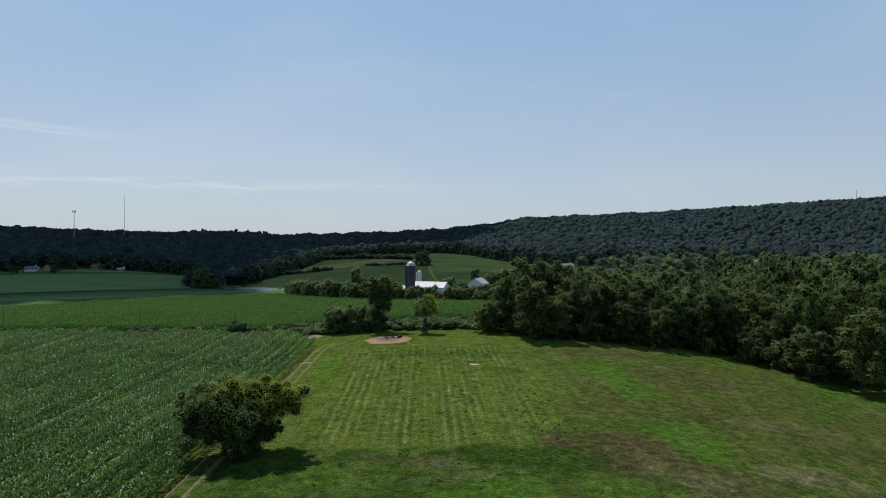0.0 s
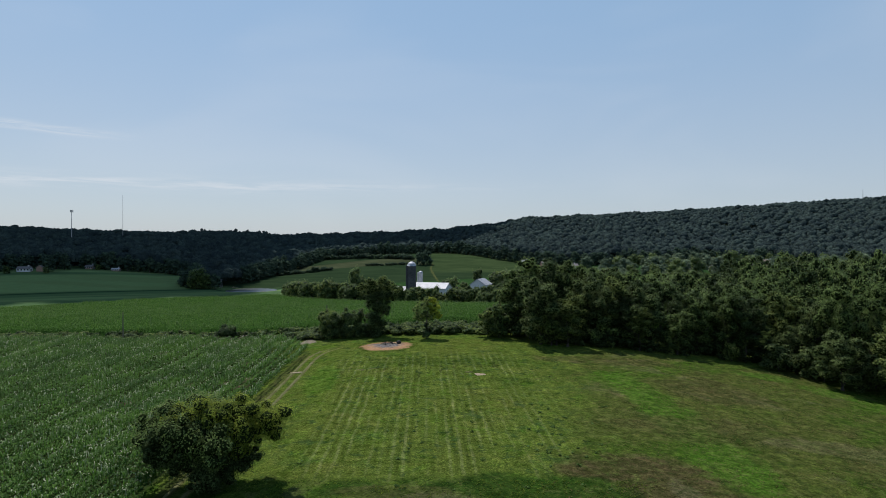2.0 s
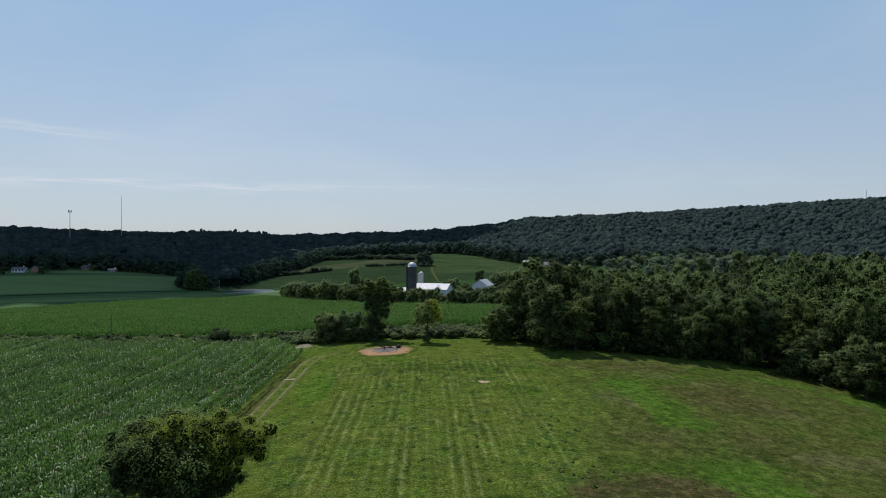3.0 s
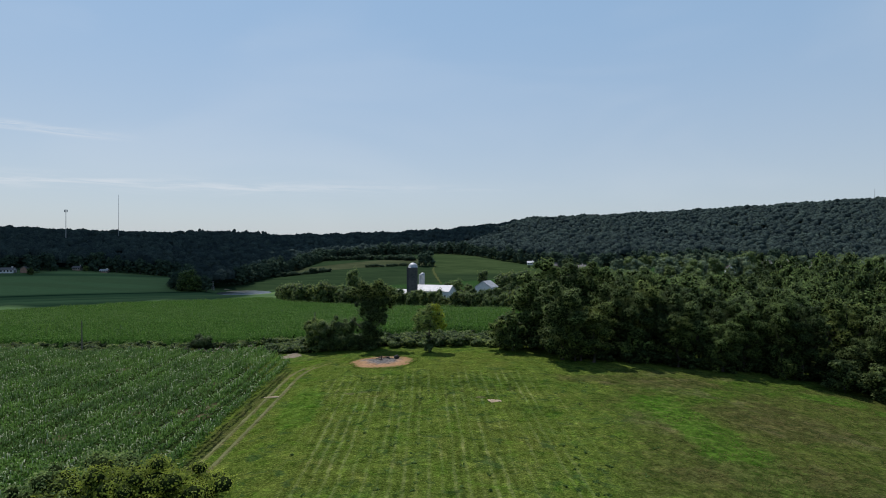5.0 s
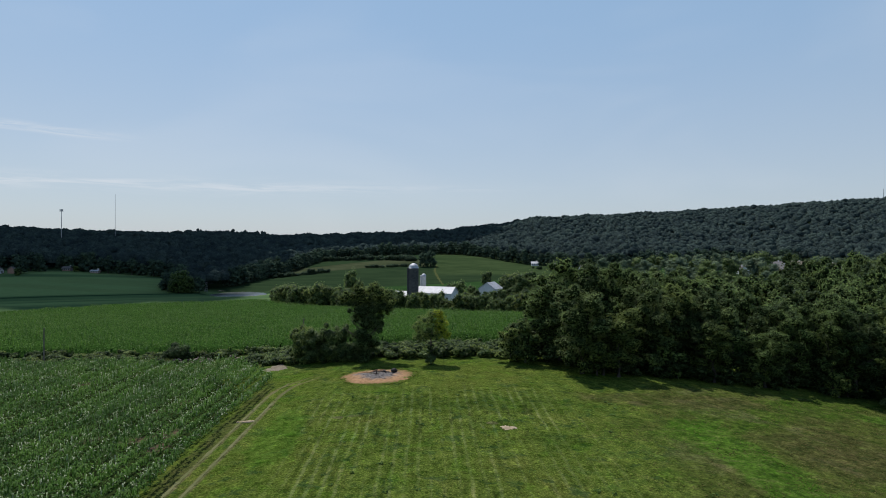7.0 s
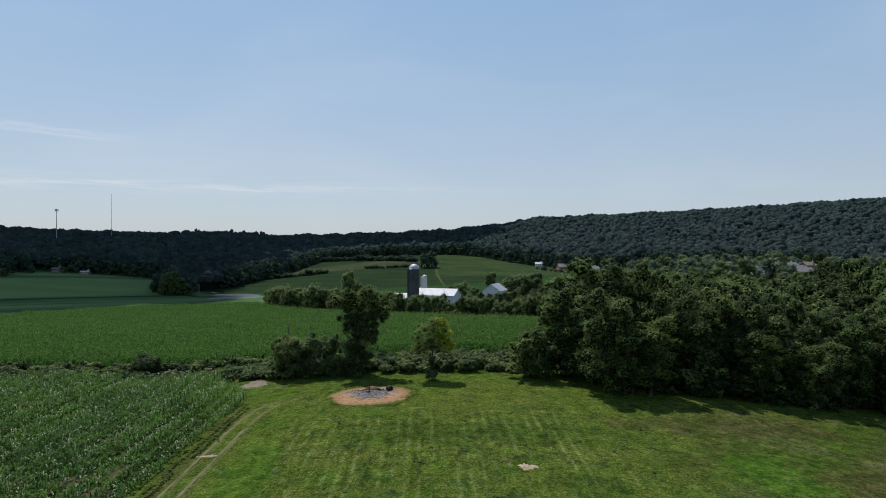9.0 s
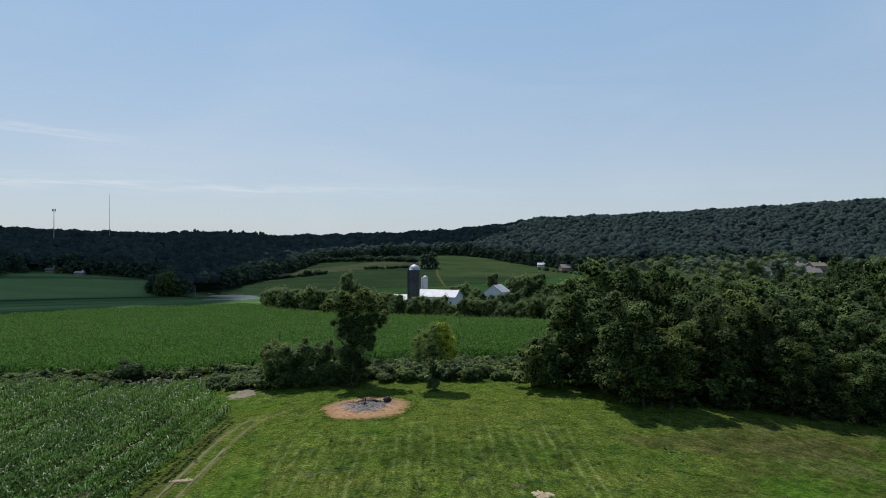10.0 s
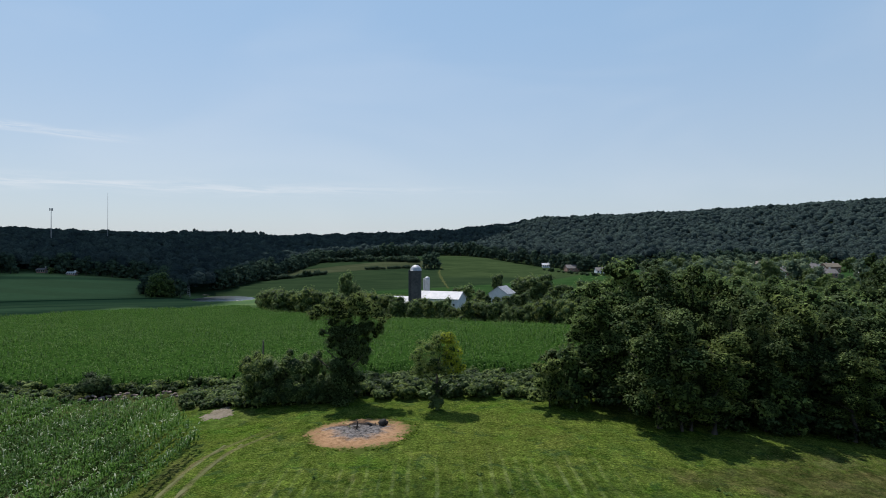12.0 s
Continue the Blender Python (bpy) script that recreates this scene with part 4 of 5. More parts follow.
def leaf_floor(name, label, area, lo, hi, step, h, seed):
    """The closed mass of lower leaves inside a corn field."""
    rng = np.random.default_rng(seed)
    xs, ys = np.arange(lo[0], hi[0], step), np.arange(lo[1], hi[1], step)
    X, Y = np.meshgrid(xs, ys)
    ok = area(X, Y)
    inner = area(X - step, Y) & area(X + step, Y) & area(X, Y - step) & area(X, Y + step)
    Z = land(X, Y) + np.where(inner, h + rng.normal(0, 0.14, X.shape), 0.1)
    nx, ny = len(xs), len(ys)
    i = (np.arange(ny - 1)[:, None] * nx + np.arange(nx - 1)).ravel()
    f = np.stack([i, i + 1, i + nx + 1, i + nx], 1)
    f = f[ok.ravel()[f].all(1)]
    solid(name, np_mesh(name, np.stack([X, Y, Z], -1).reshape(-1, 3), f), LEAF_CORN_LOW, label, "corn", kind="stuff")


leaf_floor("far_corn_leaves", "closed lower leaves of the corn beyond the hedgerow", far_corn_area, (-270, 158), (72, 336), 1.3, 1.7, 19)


# ---- dirt track, burn pit, gravel ----
def ribbon(name, path, width, mat, label, seed, lift=0.03, step=0.8, parent=None):
    rng = np.random.default_rng(seed)
    pts = []
    for (x0, y0), (x1, y1) in zip(path, path[1:]):
        k = max(2, int(math.hypot(x1 - x0, y1 - y0) / step))
        pts += [(x0 + (x1 - x0) * i / k, y0 + (y1 - y0) * i / k) for i in range(k)]
    P = np.array(pts)
    for _ in range(6):
        P[1:-1] = (P[:-2] + P[1:-1] * 2 + P[2:]) / 4
    D = np.gradient(P, axis=0)
    N = unit(np.stack([-D[:, 1], D[:, 0]], 1))
    n = len(P)
    w = width * 0.5 * (1 + rng.normal(0, 0.3, n))
    cols = []
    for k in (-1, -0.4, 0.4, 1):
        q = P + N * (w * k)[:, None]
        z = land(q[:, 0], q[:, 1]) + (lift if abs(k) < 1 else 0.005) + 0.02
        cols.append(np.stack([q[:, 0], q[:, 1], z], 1))
    v = np.stack(cols, 1).reshape(-1, 3)
    i = (np.arange(n - 1)[:, None] * 4 + np.arange(3)).ravel()
    f = np.stack([i, i + 1, i + 5, i + 4], 1)
    me = smooth(np_mesh(name, v, f))
    if parent:
        return part(name, me, mat, parent)
    return solid(name, me, mat, label, "track", kind="structure")


def track():
    ob = thing("dirt_track", Matrix.Identity(4), "two-rut dirt farm track along the corn", "track", kind="structure")
    for k in (-0.6, 1.15):
        ribbon("rut", [(-24.1 + k, 40), (-23.6 + k, 70), (-22.9 + k, 110), (-22.7 + k, 126), (-22.0 + k, 132), (-20.9 + k, 136.6)], 0.34, DIRT, "", 4 + int(k > 0), parent=ob)


track()


def disc(name, cx, cy, rx, ry, mat, label, seed, mound=0.12, lift=0.03, ragged=0.12, kind="structure", category="ground"):
    rng = np.random.default_rng(seed)
    nr, na = 12, 120
    ph = rng.uniform(0, 6.28, 5)
    a = np.arange(na) * 2 * math.pi / na
    edge = 1 + ragged * (np.sin(3 * a + ph[0]) * 0.5 + np.sin(7 * a + ph[1]) * 0.3 + np.sin(15 * a + ph[2]) * 0.25) + rng.normal(0, ragged * 0.25, na)
    v = [(cx, cy, at(cx, cy) + mound + lift)]
    for k in range(1, nr + 1):
        u = k / nr
        x, y = cx + np.cos(a) * rx * u * edge, cy + np.sin(a) * ry * u * edge
        z = land(x, y) + (mound * (1 - u * u) + lift + rng.normal(0, 0.025, na) if k < nr else -0.1)
        v += list(zip(x, y, z))
    t = []
    for j in range(na):
        t.append((0, 1 + j, 1 + (j + 1) % na))
        for k in range(nr - 1):
            a0, a1 = 1 + k * na + j, 1 + k * na + (j + 1) % na
            t += [(a0, a0 + na, a1), (a1, a0 + na, a1 + na)]
    return solid(name, smooth(np_mesh(name, np.array(v), np.array(t))), mat, label, category, kind=kind)


disc("burn_pit", -7.9, 137.5, 6.4, 5.5, SAND, "round bare orange soil burn pit with grey ash", 31, 0.06, 0.02, 0.14)
disc("gravel_patch", -26.6, 147.6, 1.8, 2.6, GRAVEL, "bare grey gravel patch at the end of the corn", 33, 0.05, 0.03, 0.35)


disc("bare_patch", 9.5, 112.0, 0.9, 0.7, BARE, "small bare patch of pale soil in the lawn", 36, 0.05, 0.03, 0.4)
disc("bare_crossing", -22.7, 117.2, 1.1, 0.3, BARE, "pale bare soil across the farm track", 37, 0.02, 0.06, 0.2)


def charred(name, x, y, turn, ln, r, label):
    """A burnt log lying or standing in the pit."""
    rng = np.random.default_rng(int(ln * 100))
    pts = [(ln * (k / 5 - 0.5), rng.normal(0, 0.1), r * 0.7 + rng.normal(0, 0.08)) for k in range(6)]
    v, f = tube(pts, [r * 0.2, r * 0.9, r * 1.1, r * 0.7, r * 0.9, r * 0.2], 8)
    v = v + rng.normal(0, r * 0.13, v.shape)
    return solid(name, smooth(np_mesh(name, v, f)), CHAR, label, "log", m=pose(x, y, at(x, y) + 0.1, 0, 0, turn))


charred("charred_stump", -5.5, 139.6, 20, 1.1, 0.36, "black charred stump at the rim of the burn pit")
charred("charred_log", -6.9, 139.6, 35, 1.4, 0.14, "short black charred log lying in the ash")
solid("charred_stake", cyl_mesh("charred_stake", 0.09, 0.06, -0.1, 0.9, 7), CHAR, "thin black charred stake standing in the ash", "stake", m=pose(-8.3, 138.4, at(-8.3, 138.4) + 0.1, 6, 8))


# ---- grass ----
def tufts(name, n, area, h, wide, mat, seed, label, lo, hi):
    """Loose tufts of standing blades."""
    rng = np.random.default_rng(seed)
    x, y = rng.uniform(lo[0], hi[0], n), rng.uniform(lo[1], hi[1], n)
    k = area(x, y, rng)
    x, y = x[k], y[k]
    n = len(x)
    p = np.stack([x, y, land(x, y) + h * rng.uniform(0.25, 1.0, n)], 1)
    v, q = sprigs(rng, p, np.tile((0.0, 0.0, 1.0), (n, 1)), wide, 0.4)
    solid(name, np_mesh(name, v, np.concatenate([q[:, :3], q[:, [0, 2, 3]]])), mat, label, "grass", kind="stuff")


def clustered(x, y, s, cut):
    return np.sin(x * s + 2.1 * np.sin(y * s * 0.7)) * np.sin(y * s * 1.1 + 1.7 * np.sin(x * s * 0.6)) > cut


tufts("weed_grass", 9000, lambda x, y, r: r.random(len(x)) < 0.5 + 0.5 * clustered(x, y, 0.35, 0), 0.06, 0.16, GRASS_LAWN, 52, "tall lush green weeds in front of the lawn", (-19, 50), (22, 69))
tufts("rough_grass", 40000, lambda x, y, r: (x + 5 * np.sin(y * 0.13) + 3 * np.sin(y * 0.41 + x * 0.3) + r.normal(0, 2.5, len(x)) > 0.2 * (y - 70) + 18) & (y < wood_front(x) - 3) & (clustered(x, y, 0.3, -0.2) | (r.random(len(x)) < 0.3)),
      0.07, 0.17, GRASS_ROUGH, 53, "dry brown unmown grass beside the lawn", (12, 50), (92, 140))


WEED = leaf_material("broad_weed_leaf", (0.030, 0.062, 0.014), (0.092, 0.150, 0.044), 0.3, 0.8, gloss=0.02, grain=1.2)


def weed_clumps():
    """Broad-leaved weeds in loose clumps and lines on the lawn."""
    rng = np.random.default_rng(58)
    spots = [(13.6 + 1.2 * (k % 3) + 0.035 * k, 73 + 0.62 * k) for k in range(0, 38, 2)] + [(-1.6 + 0.02 * k, 74 + 0.9 * k) for k in range(0, 26, 3)] + [(17.5, 76), (18.2, 75.2), (18.4, 82)]
    spots += [(rng.uniform(-16, 27), rng.uniform(72, 126)) for _ in range(70)] + [(rng.uniform(-12, 20), rng.uniform(56, 69)) for _ in range(24)]
    pts = []
    for x, y in spots:
        x, y, r = x + rng.normal(0, 0.5), y + rng.normal(0, 0.7), rng.uniform(0.16, 0.42)
        k = int(rng.integers(7, 16))
        a, d = rng.uniform(0, 6.28, k), r * np.sqrt(rng.random(k))
        pts.append(np.stack([x + d * np.cos(a), y + d * np.sin(a), np.full(k, at(x, y)) + rng.uniform(0.03, 0.15, k)], 1))
    p = np.concatenate(pts)
    v, q = sprigs(rng, p, np.tile((0.0, 0.0, 1.0), (len(p), 1)), 0.24, 0.5)
    solid("broadleaf_weeds", np_mesh("broadleaf_weeds", v, np.concatenate([q[:, :3], q[:, [0, 2, 3]]])), WEED, "dark blue-green broad-leaved weeds scattered over the lawn", "weeds", kind="stuff")


weed_clumps()
tufts("pit_rim_grass", 5200, lambda x, y, r: np.abs(np.hypot((x + 7.9) / 6.1, (y - 137.5) / 5.3) - 0.98 - 0.06 * np.sin(5 * np.arctan2(y - 137.5, x + 7.9)) - r.normal(0, 0.03, len(x))) < 0.07, 0.10, 0.22, GRASS_LAWN, 57, "ragged grass round the rim of the burn pit", (-15.5, 130.5), (-0.3, 144.5))


# ---- the lone trees ----
def shaped_tree(name, seed, m, h, r, groups, label, core=0.72, limbs=8, reach=0.3, category="tree", inner=None):
    """A tree whose crown follows given lobes; groups of (lobes, leaf material, sprays, spray size)."""
    rng = np.random.default_rng(seed)
    ob = thing(name, m, label, category)
    stem, *arms = bough(rng, h, r, limbs=limbs, reach=reach, fork=0.25)
    trunk = part("trunk", smooth(np_mesh("trunk", *stem)), BARK, ob, "grey-brown bark trunk")
    for arm in arms:
        part("limb", smooth(np_mesh("limb", *arm)), BARK, trunk)
    for lobes, leaf, n, size in groups:
        small = []
        for cx, cy, cz, rx, ry, rz in lobes:
            small.append((cx, cy, cz, rx * 0.74, ry * 0.74, rz * 0.74))
            for _ in range(10):
                w = Vector(unit(rng.normal(0, 1, (1, 3)))[0])
                k, q = rng.uniform(0.22, 0.44), rng.uniform(0.6, 0.86)
                small.append((cx + w.x * rx * q, cy + w.y * ry * q, cz + w.z * rz * q, rx * k, ry * k, rz * k))
        v, f = foliage(rng, small, n, size, core)
        part("crown", crown_mesh("crown", v, f, leaf, inner), leaf, ob)
    return ob


# sun and shade are painted: gold leaf on top, dark leaf on low lobes
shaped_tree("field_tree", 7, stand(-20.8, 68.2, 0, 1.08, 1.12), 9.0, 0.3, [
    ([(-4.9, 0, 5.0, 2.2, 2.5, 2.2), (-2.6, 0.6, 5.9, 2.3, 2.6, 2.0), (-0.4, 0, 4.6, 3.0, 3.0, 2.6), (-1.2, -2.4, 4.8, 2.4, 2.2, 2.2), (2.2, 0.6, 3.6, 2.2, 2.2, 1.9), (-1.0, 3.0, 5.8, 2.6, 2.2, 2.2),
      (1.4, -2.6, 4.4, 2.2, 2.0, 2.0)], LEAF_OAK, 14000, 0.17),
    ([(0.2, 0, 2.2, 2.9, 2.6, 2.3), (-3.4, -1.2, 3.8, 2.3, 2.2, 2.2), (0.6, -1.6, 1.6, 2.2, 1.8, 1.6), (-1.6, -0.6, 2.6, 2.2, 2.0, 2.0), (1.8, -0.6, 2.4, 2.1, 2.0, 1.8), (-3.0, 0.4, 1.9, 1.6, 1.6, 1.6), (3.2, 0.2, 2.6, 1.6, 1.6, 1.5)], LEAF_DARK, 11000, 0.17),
    ([(2.9, -0.3, 6.5, 2.3, 2.6, 1.8), (5.4, 0, 5.7, 2.2, 2.4, 1.7), (1.0, -1.0, 6.7, 1.9, 1.9, 1.4), (3.4, 1.8, 5.4, 2.4, 2.2, 1.9), (3.6, -1.6, 5.0, 1.9, 1.8, 1.6), (-0.4, 0, 6.3, 2.3, 2.6, 1.8), (-2.6, -0.4, 6.4, 1.7, 1.8, 1.2)], LEAF_SUNLIT, 22000, 0.13)],
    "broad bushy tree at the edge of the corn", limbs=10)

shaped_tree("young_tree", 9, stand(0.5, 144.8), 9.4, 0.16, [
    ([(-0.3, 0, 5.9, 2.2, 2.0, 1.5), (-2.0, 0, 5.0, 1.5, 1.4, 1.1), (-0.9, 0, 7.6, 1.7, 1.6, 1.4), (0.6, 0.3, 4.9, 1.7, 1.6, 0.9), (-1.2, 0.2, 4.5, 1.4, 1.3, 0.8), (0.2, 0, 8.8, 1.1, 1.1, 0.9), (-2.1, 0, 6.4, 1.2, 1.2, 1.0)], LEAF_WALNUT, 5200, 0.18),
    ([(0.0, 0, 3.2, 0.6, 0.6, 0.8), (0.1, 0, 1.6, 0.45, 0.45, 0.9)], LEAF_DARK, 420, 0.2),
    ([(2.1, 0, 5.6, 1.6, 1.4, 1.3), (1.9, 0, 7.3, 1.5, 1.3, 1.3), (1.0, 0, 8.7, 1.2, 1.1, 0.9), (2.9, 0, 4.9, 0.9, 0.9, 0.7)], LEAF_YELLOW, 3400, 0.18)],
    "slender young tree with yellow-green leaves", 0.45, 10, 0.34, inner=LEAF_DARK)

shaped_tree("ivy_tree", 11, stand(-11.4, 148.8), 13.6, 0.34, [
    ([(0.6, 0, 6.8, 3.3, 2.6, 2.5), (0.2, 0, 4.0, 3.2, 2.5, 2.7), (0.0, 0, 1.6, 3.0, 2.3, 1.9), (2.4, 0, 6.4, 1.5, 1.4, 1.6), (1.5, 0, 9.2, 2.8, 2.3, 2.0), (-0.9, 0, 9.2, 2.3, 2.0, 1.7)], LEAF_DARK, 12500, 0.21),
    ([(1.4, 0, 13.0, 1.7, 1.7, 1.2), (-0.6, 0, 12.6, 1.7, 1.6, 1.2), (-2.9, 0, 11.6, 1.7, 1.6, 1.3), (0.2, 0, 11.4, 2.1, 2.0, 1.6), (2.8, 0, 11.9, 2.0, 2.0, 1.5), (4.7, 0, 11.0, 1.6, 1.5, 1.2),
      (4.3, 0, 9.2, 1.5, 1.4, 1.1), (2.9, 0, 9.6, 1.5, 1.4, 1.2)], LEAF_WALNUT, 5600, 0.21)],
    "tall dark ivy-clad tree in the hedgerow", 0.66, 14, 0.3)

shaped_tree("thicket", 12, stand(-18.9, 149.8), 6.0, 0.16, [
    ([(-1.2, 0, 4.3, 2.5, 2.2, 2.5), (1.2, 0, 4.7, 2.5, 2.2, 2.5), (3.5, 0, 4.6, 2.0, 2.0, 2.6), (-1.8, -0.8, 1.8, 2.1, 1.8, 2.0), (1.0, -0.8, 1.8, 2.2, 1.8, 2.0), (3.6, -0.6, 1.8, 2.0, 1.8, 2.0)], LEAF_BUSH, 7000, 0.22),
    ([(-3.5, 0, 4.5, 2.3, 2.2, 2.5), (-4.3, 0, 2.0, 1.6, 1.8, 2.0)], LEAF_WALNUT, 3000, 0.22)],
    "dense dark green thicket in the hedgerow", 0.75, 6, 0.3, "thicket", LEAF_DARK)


# ---- clouds ----
CLOUD, g = material("cloud_vapour")
P = g.where()
finish(g, g.mix(g.noise(P, 0.02, 4.0), (0.72, 0.73, 0.75), (0.82, 0.82, 0.83)), 1.0, spec=0.0)


def clouds():
    """A fair-weather cloud high over the ridge; its shade lies on the ridge and on the beans before it."""
    rng = np.random.default_rng(63)
    high = 1000.0
    shift = sun_way * (high / sun_way.z)
    fx, fy = (-900, -420, -250, -183, -140, -96), (300, 230, 232, 284, 308, 342)
    pieces = []
    bv, bf = ICO[1]
    for x in np.arange(-860, 150, 28.0):
        for y in np.arange(220, 1120, 28.0):
            px, py = x + rng.normal(0, 7), y + rng.normal(0, 7)
            r = rng.uniform(24, 34)
            if px < -125:
                inside = py > np.interp(px, fx, fy) + 22 and (px < np.interp(py, (342, 385, 450, 560, 680), (-96, -122, -112, -108, -100)) - 22 or py > 690)
            else:
                inside = py > np.interp(px, (-130, 20, 90, 170), (680, 720, 800, 1000)) + 26 or (py > np.interp(px, (-125, -96), (318, 342)) + 20 and py < 372 and px < -112)
            if inside:
                lump = rng.uniform(0.86, 1.12, (len(bv), 1))
                v = bv * lump * (1.15 * r, 1.15 * r, 0.7 * r)
                v[:, 2] = np.maximum(v[:, 2], -0.2 * r)
                pieces.append((v + (px + shift.x, py + shift.y, high), bf))
    v, f = stack(pieces)
    solid("cloud", smooth(np_mesh("cloud", v, f)), CLOUD, "flat-based white fair-weather cloud drifting high over the ridge", "cloud", kind="structure")


clouds()


# ---- hedgerow ----
def bush(name, seed, h, w, leaf, n, size, label, group, m):
    rng = np.random.default_rng(seed)
    L = [(0, 0, h * 0.42, w * 0.36, w * 0.36, h * 0.42)]
    for k in range(7):
        a = 2.399 * k
        s = w * rng.uniform(0.16, 0.27)
        L.append((math.cos(a) * w * 0.3, math.sin(a) * w * 0.3, h * rng.uniform(0.25, 0.72), s, s, min(s, h * 0.3)))
    v, f = foliage(rng, L, n, size, 0.78)
    me = crown_mesh(name, v, f, leaf, LEAF_DARK)
    return solid(name, me, leaf, label, "bush", group, m=m)


def hedgerow():
    rng = np.random.default_rng(44)
    label, group = "weedy green bush in the hedgerow between the fields", "bushes of the hedgerow"
    pool = [bush("hedge_bush", 60 + k, 2.0, 3.0, (LEAF_BUSH, LEAF_WALNUT, LEAF_OAK, LEAF_DARK)[k % 4], 270, 0.38, label, group, stand(-4.0 + 2.4 * k, 152.0)) for k in range(6)]
    x = -134.0
    while x < 22:
        west = float(sstep(-22, -34, x))
        for row in range(5):
            s = rng.uniform(0.75, 1.0 + 0.2 * west) * (1 - 0.28 * west)
            if rng.random() < 0.97 - 0.1 * west:
                y = 150.2 + 1.9 * row + (3.2 + 0.8 * row) * west + rng.normal(0, 0.5)
                if -51 < x < -35 and y < 161.2:
                    continue
                copy_thing(pool[int(rng.integers(6))], stand(x + rng.normal(0, 0.6), y, rng.uniform(0, 360), s * 1.15, s))
        x += 1.8
    for x, y, s in ((-29.5, 150.6, 0.6), (-32.0, 151.4, 0.7)):
        copy_thing(pool[0], stand(x, y, 90 * s, s, s))
    bush("round_bush", 70, 3.6, 4.2, LEAF_DARK, 1800, 0.26, "rounded dark bush in the hedgerow", "", stand(-49.2, 160.6, 0, 1.15, 1.1))
    bush("base_bush", 71, 2.4, 1.9, LEAF_DARK, 900, 0.2, "dark bush round the foot of the young tree", "", stand(0.5, 144.6))


hedgerow()


# ---- farmstead ----
def silo(name, x, y, r, h, wall, label):
    ob = thing(name, pose(x, y, at(x, y) - 0.1), label, "silo")
    bm = cyl(bmesh.new(), r, r, 0, h)
    part("wall", bm, wall, ob)
    hoop = bm_mesh("hoop", cyl(bmesh.new(), r + 0.035, r + 0.035, 0, 0.06))
    for k in range(int(h / 0.75)):
        part("hoop", hoop, wall, ob).location = (0, 0, 0.5 + k * 0.75)
    bm = bmesh.new()
    bmesh.ops.create_uvsphere(bm, u_segments=28, v_segments=12, radius=r + 0.08)
    bmesh.ops.bisect_plane(bm, geom=list(bm.verts) + list(bm.edges) + list(bm.faces), plane_co=(0, 0, 0), plane_no=(0, 0, -1), clear_outer=True)
    me = smooth(bm_mesh("dome", bm))
    dm = part("dome", me, DOME, ob, "galvanised dome roof")
    dm.location = (0, 0, h)
    chute = box(bmesh.new(), -r - 0.75, -0.45, 0.6, -r + 0.05, 0.45, h + 0.3, 0.08)
    part("chute", chute, wall, ob)
    return ob


silo("silo", -6.4, 312, 2.2, 16.3, STAVE, "tall dark grey concrete silo with a metal dome")
silo("small_silo", -2.0, 332, 1.15, 11.8, STAVE_PALE, "small pale concrete silo behind the barn")


def gable(name, x, y, turn, ln, wd, eave, ridge, wall, roof, label, category="barn", bays=0, overhang=0.4):
    """A gabled building, its ridge along its own x."""
    ob = thing(name, pose(x, y, at(x, y) - 0.2, 0, 0, turn), label, category)
    bm = bmesh.new()
    a, b = ln / 2, wd / 2
    vs = [bm.verts.new(p) for p in ((-a, -b, 0), (a, -b, 0), (a, b, 0), (-a, b, 0), (-a, -b, eave), (a, -b, eave), (a, b, eave), (-a, b, eave), (-a, 0, ridge), (a, 0, ridge))]
    for f in ((0, 1, 5, 4), (2, 3, 7, 6), (1, 2, 6, 9, 5), (3, 0, 4, 8, 7), (0, 3, 2, 1)):
        bm.faces.new([vs[k] for k in f])
    bmesh.ops.recalc_face_normals(bm, faces=bm.faces[:])
    part("wall", bm, wall, ob)
    slope = math.atan2(ridge - eave, b)
    run = math.hypot(b, ridge - eave) + overhang
    for sgn in (-1, 1):
        bm = bmesh.new()
        box(bm, -a - overhang, 0, 0.02, a + overhang, run, 0.12)
        k = int((ln + 2 * overhang) / 0.9)
        for i in range(k + 1):
            xx = -a - overhang + (ln + 2 * overhang) * i / k
            box(bm, xx - 0.03, 0, 0.12, xx + 0.03, run, 0.17)
        bm.transform(Matrix.Translation((0, 0, ridge + 0.02)) @ Matrix.Rotation(0 if sgn > 0 else math.pi, 4, "Z") @ Matrix.Rotation(-slope, 4, "X"))
        part("roof", bm, roof, ob)
    for i in range(bays):
        xx = -a + ln * (i + 0.5) / bays
        win = part("window", box(bmesh.new(), xx - 0.5, -b - 0.05, eave * 0.42 - 0.05, xx + 0.5, -b + 0.02, eave * 0.42 + 1.15), TRIM, ob, "white window frame")
        part("pane", box(bmesh.new(), xx - 0.42, -b - 0.07, eave * 0.42 + 0.03, xx + 0.42, -b - 0.055, eave * 0.42 + 1.07), GLASS_DARK, win, "dark glass pane")
    if bays:
        door = part("door", box(bmesh.new(), a - 0.02, -1.1, 0.2, a + 0.06, 1.1, min(2.5, eave * 0.9)), DOOR, ob, "grey plank door")
        part("door_handle", box(bmesh.new(), a + 0.06, 0.8, 1.1, a + 0.12, 0.9, 1.3), STEEL, door)
    return ob


